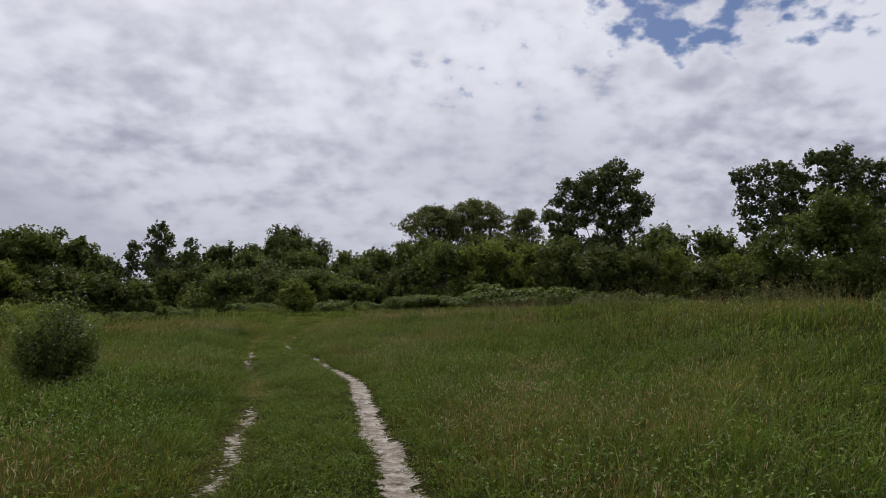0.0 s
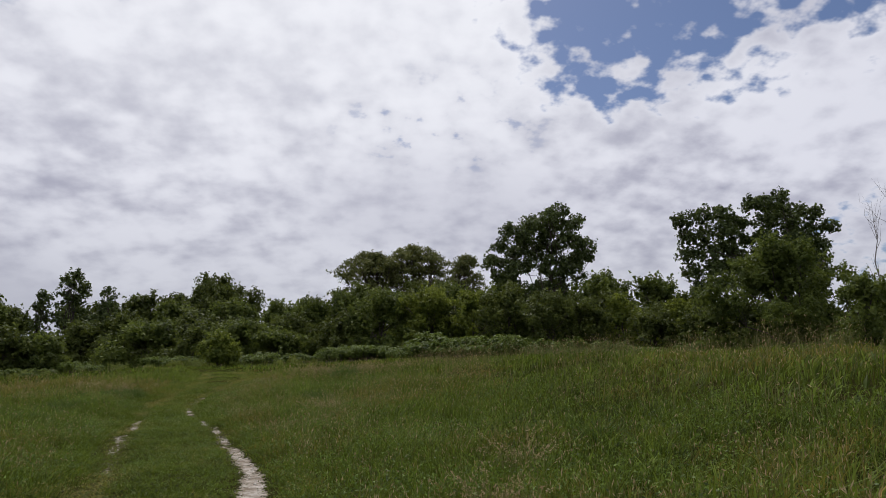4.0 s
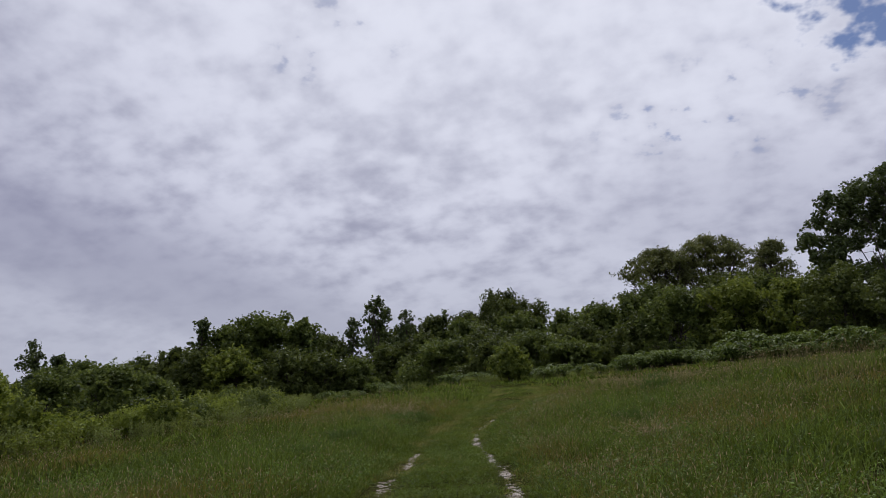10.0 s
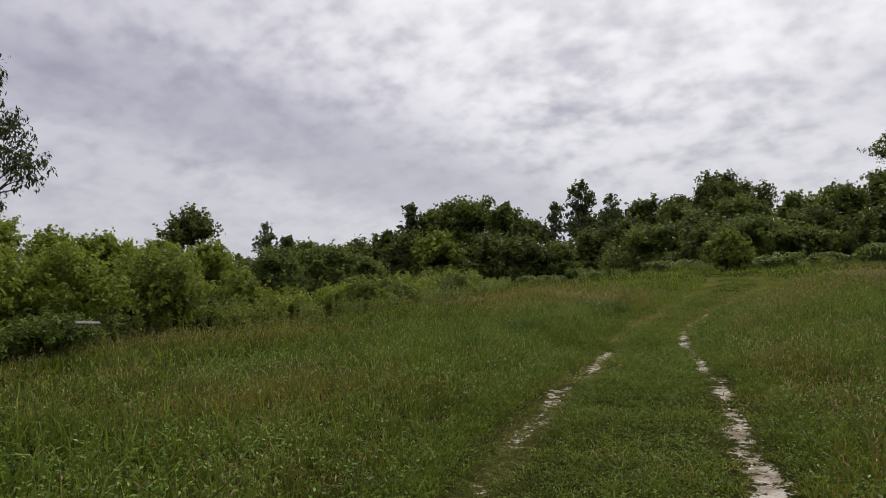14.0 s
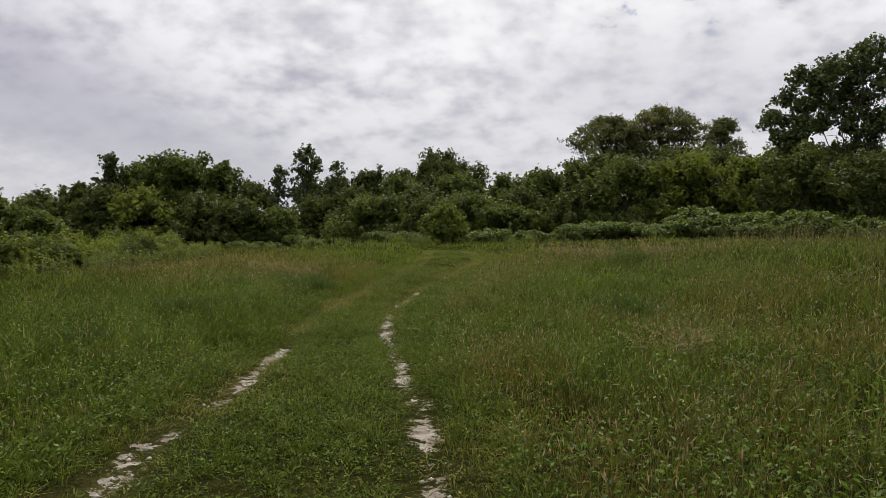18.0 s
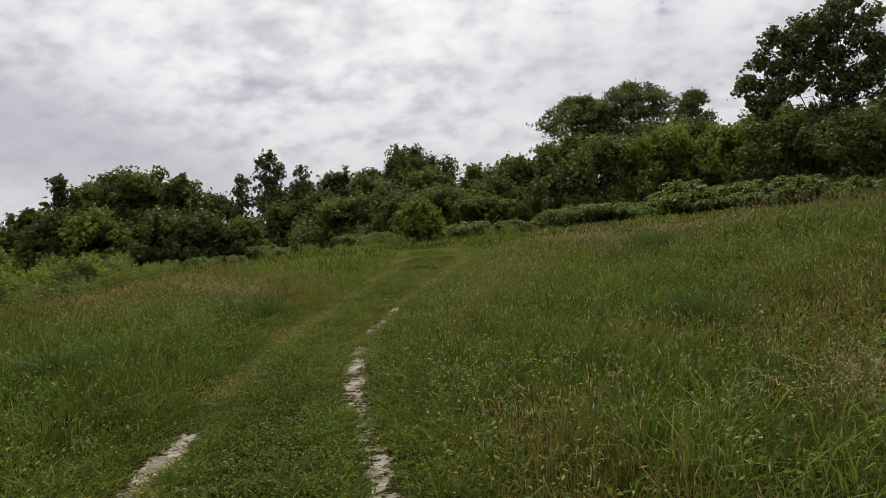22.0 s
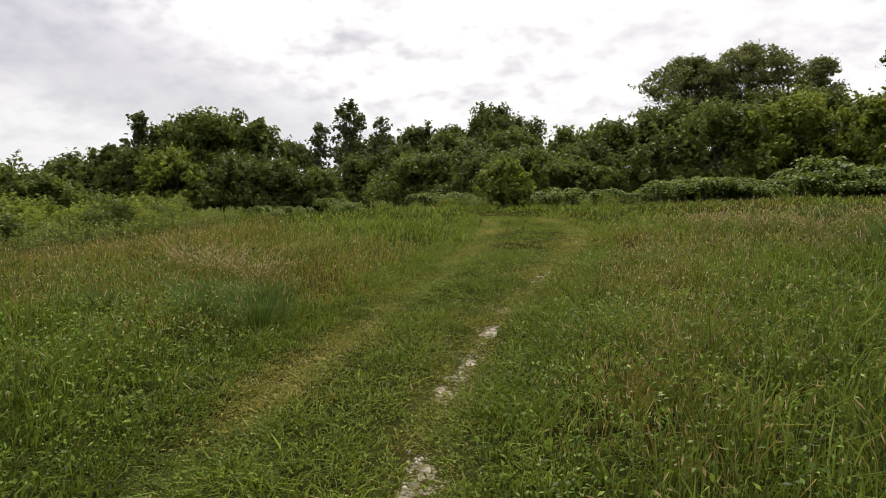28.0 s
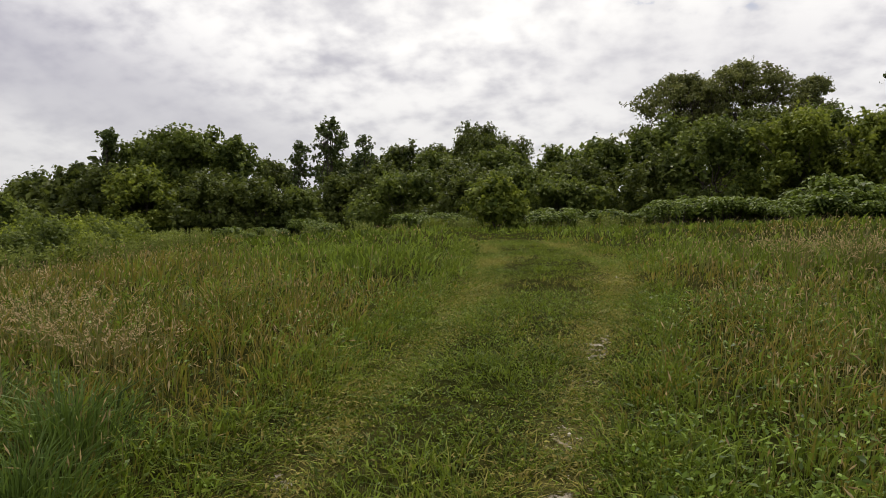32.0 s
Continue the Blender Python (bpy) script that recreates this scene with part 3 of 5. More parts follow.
def make_tree(kind, x, y, top, w, seed):
    rng = np.random.default_rng(seed)
    z0 = float(height(np.array(x), np.array(y)))
    h = (top - z0) * (0.99 if kind in KINDS else 1.03) + 0.1
    far = math.hypot(x + 4, y - 12)
    leaf = float(np.clip(far * 0.0023, 0.055, 0.26))
    clump = float(np.clip(far * 0.0082, 0.22, 0.82))
    if kind in KINDS:
        tone, label = KINDS[kind]
        root = plant("broadleaf_tree", x, y, label, "tree", "trees round the meadow")
        w = max(w * 1.28, h * 0.72)
        blobs = round_blobs(rng, h * 0.97, w)
        part("trunk", tubes("trunk", wooden(rng, blobs[::6], h, 0.018 * h), BARK, 5), root, "dark bark")
        part("crown", crown_mesh("crown", rng, blobs, LEAF[tone], clump * 0.92, 11, 0.78, leaf, 0.62, inner=0.26), root)
    elif kind == "cottonwood":
        root = plant("cottonwood_tree", x, y, "tall dark cottonwood tree with a lopsided airy crown", "tree")
        # sideways from the trunk, height below the top, radius of each leafy mass
        masses = ((1.0, 1.9, 2.0), (3.6, 2.6, 1.7), (-1.7, 2.3, 1.9), (-4.4, 4.3, 1.8), (5.2, 6.4, 1.4), (6.3, 6.8, 0.8), (2.0, 5.3, 1.9), (-1.2, 5.9, 1.8), (-6.4, 5.6, 1.3), (-7.7, 7.6, 1.2), (-5.4, 8.0, 1.8), (-6.6, 9.6, 1.2),
                  (-2.8, 8.5, 1.4), (3.7, 8.8, 1.1), (1.0, 9.2, 0.9), (-4.9, 10.8, 1.6), (2.5, 11.4, 0.9), (-2.2, 12.0, 1.3), (4.4, 4.6, 1.3), (-3.0, 4.4, 1.2), (5.0, 9.6, 0.7), (0.2, 3.8, 1.5), (5.9, 5.2, 1.3), (4.2, 7.8, 1.2), (2.2, 1.0, 1.0), (2.0, 9.8, 1.1), (-0.4, 8.8, 1.0), (0.6, 7.3, 1.3), (-0.6, 10.4, 1.1), (2.7, 7.5, 1.2), (-4.0, 6.4, 1.4), (4.6, 6.9, 1.1), (-5.8, 10.0, 1.3))
        blobs = []
        for side, drop, size in masses:
            for _ in range(4):
                j = rng.normal(size=3) * size * 0.36
                blobs.append((side * 0.98 + j[0], rng.uniform(-2.2, 2.2), h - drop - 0.1 + j[2] * 0.8, size * 0.74, size * 0.9, size * 0.70))
        part("trunk", tubes("trunk", wooden(rng, blobs[::7], h, 0.17), BARK), root, "dark bark")
        part("crown", crown_mesh("crown", rng, blobs, LEAF["glossy"], 0.38, 8, 0.56, 0.17, 0.74, inner=0.03), root)
    elif kind == "ash":
        root = plant("poplar_tree", x, y, "tall many-stemmed poplar with loose dark leaves", "tree")
        blobs = []
        for i in range(11):
            t = i / 10
            bx = (t - 0.5) * w * 0.93
            peak = h * (0.975 - 0.20 * abs(t - 0.60) - (0.02 if i in (3, 7) else 0) - 0.5 * max(0.0, t - 0.88) + rng.uniform(-0.012, 0.012))
            for k in range(5):
                blobs.append((bx * (1 - 0.05 * k) + rng.uniform(-0.4, 0.4), rng.uniform(-2, 2), peak - 1.2 - 2.1 * k, rng.uniform(0.9, 1.5), 1.5, rng.uniform(1.0, 1.5)))
        part("trunk", tubes("trunk", wooden(rng, blobs[::3], h, 0.26), BARK), root, "dark bark")
        part("crown", crown_mesh("crown", rng, blobs, LEAF["glossy"], 0.50, 12, 0.84, 0.19, 0.7, inner=0.08, rise=1.1), root)
    elif kind == "locust":
        root = plant("locust_tree", x, y, "tall locust tree with flat layered feathery crown", "tree", "locust grove")
        blobs, r0 = [], max(w * 0.56, 2.4)
        for i in range(int(46 + w * 13)):
            a, t = rng.uniform(0, 6.28), rng.uniform(0.0, 1.0) ** 0.7
            r = r0 * math.sqrt(max(0.0, 1 - max(0.0, (t - 0.30) / 0.70) ** 2)) * (rng.uniform(0.55, 1.0) if i % 3 else rng.uniform(0.0, 0.7))
            blobs.append((math.cos(a) * r, math.sin(a) * r, h * (0.46 + 0.51 * t), rng.uniform(0.7, 1.5), rng.uniform(0.7, 1.5), rng.uniform(0.22, 0.42)))
        part("trunk", tubes("trunk", wooden(rng, blobs[::4], h, 0.25), BARK), root, "dark bark")
        part("crown", crown_mesh("crown", rng, blobs, LEAF["locust"], 0.42, 8, 0.60, 0.19, 0.42, inner=0.06, rise=0.15), root)
    elif kind == "spire":
        root = plant("broadleaf_tree", x, y, "dense dark tree tapering to a pointed top", "tree", "pointed trees")
        blobs = spire_blobs(rng, h, w * 1.75)
        part("trunk", tubes("trunk", wooden(rng, blobs, h, 0.014 * h), BARK), root, "dark bark")
        part("crown", crown_mesh("crown", rng, blobs, LEAF["mid"], clump * 0.85, 11, 0.95, leaf, 0.6), root)
    elif kind == "poplar":
        root = plant("poplar_tree", x, y, "loose ragged poplar rising above the treeline", "tree", "ragged poplars")
        blobs = [(0, 0, h * 0.97, w * 0.05, w * 0.05, h * 0.035)]
        for i in range(72):
            t = rng.uniform(0.08, 0.97) ** 0.9
            r = w * 0.50 * (1.0 - 0.62 * t) * rng.uniform(0.1, 1.0)
            a = rng.uniform(0, 6.28)
            blobs.append((math.cos(a) * r, math.sin(a) * r, h * t, w * rng.uniform(0.045, 0.11), w * rng.uniform(0.05, 0.1), h * rng.uniform(0.02, 0.045)))
        part("trunk", tubes("trunk", wooden(rng, blobs[::4], h, 0.014 * h), BARK), root, "dark bark")
        part("crown", crown_mesh("crown", rng, blobs, LEAF["glossy"], clump * 0.62, 10, 0.62, leaf * 0.9, 0.6, inner=0.02), root)
    elif kind == "snag":
        root = plant("dead_tree", x, y, "bare grey dead tree with thin upright branches", "tree", "dead trees")
        trunk = bent(rng, (0, 0, 0), (rng.uniform(-0.3, 0.3), 0, h), 0.006 * h + 0.03, 0.012, 9, 0.012)
        part("trunk", tubes("trunk", [trunk], DEADWOOD), root)
        twigs = []
        for i in range(16):
            s = trunk[rng.integers(3, 8)]
            d = np.array([rng.normal() * w * 0.35, rng.normal() * w * 0.35, rng.uniform(0.12, 0.24) * h])
            twigs.append(bent(rng, s[:3], np.array(s[:3]) + d, s[3] * 0.55, 0.008, 5, 0.05))
            twigs.append(bent(rng, twigs[-1][2][:3], np.array(twigs[-1][2][:3]) + d * rng.uniform(0.2, 0.6, 3), s[3] * 0.25, 0.006, 4, 0.06))
        part("bare_crown", tubes("bare_crown", twigs, DEADWOOD, 4), root)


# kind, place, height of the top, width of the crown
TREES = [
    ("cottonwood", 24.0, 92.5, 21.9, 13.6),
    ("ash", 48.4, 80.4, 22.1, 21.0),
    ("round_m", 41.1, 64.8, 14.0, 13.0),
    ("locust", 0.1, 116.2, 19.7, 11.8),
    ("locust", 7.4, 117.3, 21.2, 12.7),
    ("locust", 18.6, 131.5, 21.8, 6.4),
    ("round_m", -9.5, 107.1, 11.0, 7.8),
    ("round_m", -4.8, 108.4, 13.2, 7.7),
    ("round_m", 1.5, 93.4, 11.1, 9.7),
    ("round_l", 7.9, 90.7, 11.7, 9.3),
    ("round_l", 12.8, 86.6, 10.8, 7.5),
    ("round_d", 16.5, 82.1, 10.6, 7.1),
    ("round_d", 20.3, 77.1, 9.5, 8.9),
    ("round_d", 24.8, 78.4, 8.8, 5.9),
    ("round_m", 37.5, 111.0, 16.6, 10.9),
    ("round_m", 47.1, 108.5, 16.0, 8.6),
    ("round_l", 30.3, 81.3, 9.9, 4.9),
    ("round_l", 34.7, 75.7, 8.5, 4.6),
    ("snag", 55.1, 69.8, 18.5, 2.6),
    ("snag", 57.1, 69.1, 20.7, 3.3),
    ("spire", 47.8, 52.4, 13.4, 6.0),
    ("spire", 54.1, 50.4, 14.9, 5.0),
    ("round_d", 50.3, 51.2, 11.6, 4.6),
    ("round_m", 55.5, 48.0, 10.4, 3.4),
    ("snag", 53.5, 46.4, 12.1, 1.7),
    ("round_m", 84.7, 64.3, 14.9, 6.6),
    ("round_l", 89.9, 60.6, 15.8, 7.8),
    ("round_m", 99.0, 60.7, 16.0, 6.0),
    ("round_l", 97.8, 55.2, 15.9, 7.0),
    ("round_l", 102.1, 51.7, 18.2, 7.4),
    ("round_m", 97.5, 44.7, 17.9, 5.5),
    ("snag", 98.2, 46.0, 15.4, 2.3),
    ("round_l", 68.3, 44.7, 9.1, 7.3),
    ("round_l", 68.2, 38.8, 7.4, 6.8),
    ("round_l", 66.9, 33.1, 7.9, 5.7),
    ("round_m", 38.8, 51.5, 8.6, 3.9),
    ("round_m", 59.7, 45.7, 8.2, 5.4),
    ("poplar", -51.3, 126.5, 17.0, 12.0),
    ("poplar", -53.6, 120.6, 13.0, 6.0),
    ("poplar", -43.6, 120.5, 13.8, 6.0),
    ("round_d", -42.8, 134.6, 14.8, 10.2),
    ("round_m", -35.7, 129.4, 13.4, 7.6),
    ("round_d", -33.3, 166.3, 21.0, 20.5),
    ("round_d", -35.4, 155.1, 17.6, 7.8),
    ("round_m", -16.3, 123.8, 12.8, 7.3),
    ("round_m", -10.3, 115.4, 12.4, 7.8),
    ("round_m", -32.3, 103.8, 7.0, 10.4),
    ("round_d", -24.8, 101.6, 6.9, 9.4),
    ("round_m", -18.0, 98.2, 7.0, 9.0),
    ("round_m", -12.6, 95.0, 5.8, 7.2),
    ("round_d", -45.0, 114.3, 7.8, 10.5),
    ("round_m", -65.4, 107.4, 14.6, 14.8),
    ("round_m", -70.5, 106.4, 13.3, 7.0),
    ("poplar", -73.5, 103.7, 13.2, 5.1),
    ("round_m", -57.5, 107.8, 13.1, 8.1),
    ("round_d", -79.7, 104.7, 9.6, 6.6),
    ("round_m", -89.7, 108.0, 7.7, 10.0),
    ("round_l", -62.9, 97.6, 7.8, 9.4),
    ("round_d", -54.1, 98.1, 6.6, 9.2),
    ("round_d", -47.9, 97.3, 6.0, 7.5),
    ("round_m", -44.7, 100.1, 5.1, 6.1),
    ("round_d", -70.3, 57.4, 10.0, 7.3),
    ("poplar", -78.4, 75.8, 8.9, 5.7),
    ("poplar", -77.1, 78.6, 7.3, 4.2),
    ("round_y", -33.4, 22.4, 4.3, 3.7),
    ("round_y", -34.3, 25.0, 4.1, 3.3),
    ("round_y", -34.8, 28.0, 4.2, 3.5),
    ("round_y", -37.9, 32.8, 4.0, 4.3),
    ("round_y", -40.7, 38.6, 4.0, 4.2),
    ("round_m", -45.1, 47.4, 3.7, 5.1),
    ("round_m", -51.2, 58.7, 4.2, 6.7),
    ("round_m", -55.3, 69.1, 3.5, 5.6),
    ("round_m", -73.4, 79.1, 6.3, 7.2),
    ("round_l", -18.0, 11.8, 3.1, 2.0),
    ("round_l", -16.7, 12.1, 2.2, 1.5),
    ("round_l", -28.3, 10.4, 3.8, 2.2),
    ("round_m", -74.3, 4.9, 5.8, 4.2),
    ("round_m", -73.6, 1.6, 6.0, 3.5),
    ("snag", -41.9, 5.6, 5.8, 0.4),
    ("snag", -43.2, 7.5, 4.9, 0.6),
    ("snag", -45.0, 8.4, 5.5, 0.7),
    ("round_m", 44.6, 71.0, 8.6, 8.0),
    ("round_d", 41.0, 73.5, 8.4, 8.0),
]
TREES += [("round_m", 18.9, 101.7, 14.0, 9.4), ("round_d", 26.9, 97.5, 13.4, 9.4), ("round_m", -0.6, 105.7, 13.4, 9.4), ("round_d", 6.2, 104.5, 13.9, 9.4), ("round_m", 11.9, 102.3, 13.5, 9.4), ("round_m", -57.7, 143.6, 13.9, 9.4), ("round_d", -48.5, 133.1, 13.2, 9.4), ("round_m", -24.2, 129.4, 13.6, 9.4),
          ("round_d", -67.7, 135.4, 12.9, 10.4), ("round_d", -40.0, 145.5, 15.3, 11.4), ("round_d", 61.6, 57.0, 9.9, 6.2), ("round_d", 55.4, 65.4, 11.0, 7.3), ("round_d", 33.1, 91.2, 11.2, 8.3), ("round_d", 40.0, 84.2, 10.0, 7.3), ("round_m", 75.1, 54.8, 10.4, 7.3), ("round_l", 80.2, 46.4, 9.9, 7.3),
          ("round_d", 35.7, 70.8, 6.9, 6.2), ("round_d", 31.6, 75.0, 7.4, 6.2), ("round_d", 48.1, 61.3, 7.9, 6.2), ("round_d", 37.3, 78.0, 8.4, 7.3), ("round_d", 63.8, 65.3, 9.4, 8.3), ("round_d", -57.2, 102.0, 7.8, 8.3), ("round_d", -71.7, 100.2, 8.4, 8.3), ("round_d", -38.3, 112.2, 9.3, 9.4), ("round_d", -27.9, 114.1, 9.8, 9.4)]
TREES += [("round_d", 46.0, 88.0, 8.5, 8.0), ("round_d", 54.0, 80.0, 8.5, 8.0), ("round_d", 40.0, 94.0, 9.5, 9.0), ("round_m", 43.5, 70.0, 7.0, 6.0), ("round_d", 52.5, 60.0, 7.0, 6.0), ("round_d", 22.0, 88.0, 8.5, 8.0), ("round_d", 11.0, 92.0, 9.0, 8.0), ("round_d", -3.0, 96.0, 8.5, 8.0), ("round_d", -12.0, 100.0, 8.0, 8.0), ("round_d", -20.0, 104.0, 7.5, 8.0), ("round_m", 66.0, 58.0, 8.0, 7.0)]
for number, row in enumerate(TREES):
    make_tree(*row, seed=100 + number)


# ---------------------------------------------------------------- birch beside the meadow
def make_birch():
    rng = np.random.default_rng(7)
    root = plant("birch_tree", -20.15, 14.90, "birch tree with drooping dark leaves and forked stems", "tree")
    # sideways runs across the meadow's edge, from the south-west to the north-east
    ux, uy = 0.45, 0.89
    blobs = []
    for s, z, r, rz in ((0.1, 7.3, 0.7, 0.7), (-0.5, 6.6, 0.9, 0.8), (0.5, 6.5, 0.7, 0.7), (-1.3, 6.3, 0.8, 0.7), (-0.2, 5.6, 1.1, 0.9), (-1.4, 5.2, 1.0, 0.9), (1.7, 6.4, 0.55, 0.6), (1.9, 5.5, 0.8, 0.8),
                        (2.3, 4.6, 0.8, 0.8), (0.9, 5.3, 0.8, 0.8), (0.1, 4.4, 1.2, 0.9), (1.4, 4.0, 1.0, 0.9), (-1.2, 4.1, 1.1, 0.9), (-2.6, 4.6, 0.8, 0.7), (-3.4, 4.9, 0.6, 0.5), (-3.9, 4.3, 0.7, 0.6), (-2.7, 3.8, 1.0, 0.8), (-1.8, 3.0, 1.2, 0.8), (0.2, 3.1, 1.3, 0.8), (-0.6, 2.0, 1.6, 0.9), (-2.2, 2.1, 1.2, 0.8), (0.7, 2.3, 1.2, 0.9), (-1.0, 2.9, 1.2, 0.8), (0.3, 1.3, 1.5, 0.9), (-1.4, 1.2, 1.4, 0.8), (0.9, 3.2, 0.9, 0.7)):
        o = rng.uniform(-0.6, 0.6)
        blobs.append((s * 1.04 * ux - o * uy, s * 1.04 * uy + o * ux, z * 0.95 + 0.35, r * 0.74, r * 0.74, rz * 0.74))
    part("trunk", tubes("trunk", wooden(rng, blobs[::2], 7.5, 0.13), BARK, 8), root, "dark furrowed bark")
    part("crown", crown_mesh("crown", rng, blobs, LEAF["birch"], 0.27, 24, 1.2, 0.058, 0.42, 0.7, inner=0.05), root)


make_birch()


# ---------------------------------------------------------------- shrubs
def leafy_shrub_mesh(rng, tone, h, w, leaf, clump=0.34, density=0.66, per=11):
    blobs = [(0, 0, h * 0.62, w * 0.34, w * 0.34, h * 0.34)]
    for i in range(6):
        a = i * 1.05 + rng.uniform(-0.3, 0.3)
        blobs.append((math.cos(a) * w * 0.28, math.sin(a) * w * 0.28, h * rng.uniform(0.2, 0.6), w * 0.22, w * 0.22, h * rng.uniform(0.2, 0.3)))
    stems = [bent(rng, (rng.uniform(-0.1, 0.1), rng.uniform(-0.1, 0.1), 0), np.array(b[:3]) + (0, 0, b[5] * 0.7), 0.03, 0.008, 5, 0.05) for b in blobs]
    return tubes("stems", stems, BARK, 5), crown_mesh("leaves", rng, blobs, LEAF[tone], clump, per, density, leaf, inner=0.2)


def sumac_mesh(rng, h, w):
    """Upright stems, each with a whorl of long drooping compound leaves."""
    stems, pts, nrm, long, hang = [], [], [], [], []
    for i in range(20):
        a, r = rng.uniform(0, 6.28), math.sqrt(rng.random()) * w * 0.5
        tip = np.array([math.cos(a) * r, math.sin(a) * r, h * (1 - 0.16 * (r / w * 2) ** 2) * rng.uniform(0.66, 1.08)])
        stems.append(bent(rng, tip * (0.6, 0.6, 0), tip, 0.025, 0.01, 4, 0.03))
        for level in range(3):
            k = 8
            ang = rng.uniform(0, 6.28) + np.arange(k) * 6.28 / k
            out = np.c_[np.cos(ang), np.sin(ang), np.zeros(k)]
            c = tip - (0, 0, 0.22 * level * h / 2)
            for t in (0.3, 0.6, 0.95):
                pts.append(c + out * t * 0.55 + np.array([0, 0, 0.16 * t - 0.42 * t * t]) + rng.normal(size=(k, 3)) * 0.03)
                nrm.append(out * 0.5 * t + (0, 0, 1) + rng.normal(size=(k, 3)) * 0.25)
                hang.append(out + (0, 0, 0.2 - 0.9 * t))
                long.append(np.full(k, 0.15) * rng.uniform(0.7, 1.3, k))
    pts, nrm, long, hang = (np.concatenate(v) for v in (pts, nrm, long, hang))
    v, q, tone = leaf_quads(rng, pts, nrm, long, long * 0.6, hang)
    return tubes("stems", stems, BARK, 4), mesh_from("leaves", v, q, LEAF["sumac"], [("tone", tone)])


def weed_mesh(rng, tone, h, w):
    """A stand of tall leafy weeds."""
    stems, pts, nrm, long = [], [], [], []
    for i in range(40):
        a, r = rng.uniform(0, 6.28), math.sqrt(rng.random()) * w * 0.5
        tip = np.array([math.cos(a) * r, math.sin(a) * r, h * rng.uniform(0.65, 1.05)])
        stems.append(bent(rng, tip * (0.9, 0.9, 0), tip, 0.008, 0.003, 3, 0.03))
        k = 18
        t = rng.uniform(0.12, 1.0, k)
        d = unit(rng.normal(size=(k, 3)) * (1, 1, 0.3))
        pts.append(tip * (1, 1, 0) + np.outer(t, (0, 0, tip[2])) + d * 0.11 * (1.2 - t)[:, None])
        nrm.append(rng.normal(size=(k, 3)) * 0.5 + (0, 0, 0.8) + d * 0.4)
        long.append(0.095 * rng.uniform(0.7, 1.3, k))
    pts, nrm, long = (np.concatenate(v) for v in (pts, nrm, long))
    v, q, tones = leaf_quads(rng, pts, nrm, long, long * 0.4)
    return tubes("stems", stems, STALK, 3), mesh_from("leaves", v, q, LEAF[tone], [("tone", tones)])


def shrub_thing(name, meshes, label, category, group):
    root = new(name)
    root.empty_display_size = 0.2
    tagged(root, label, category, group)
    tagged(part("woody_base", meshes[0], root), kind="stuff")
    part("foliage", meshes[1], root)
    return root


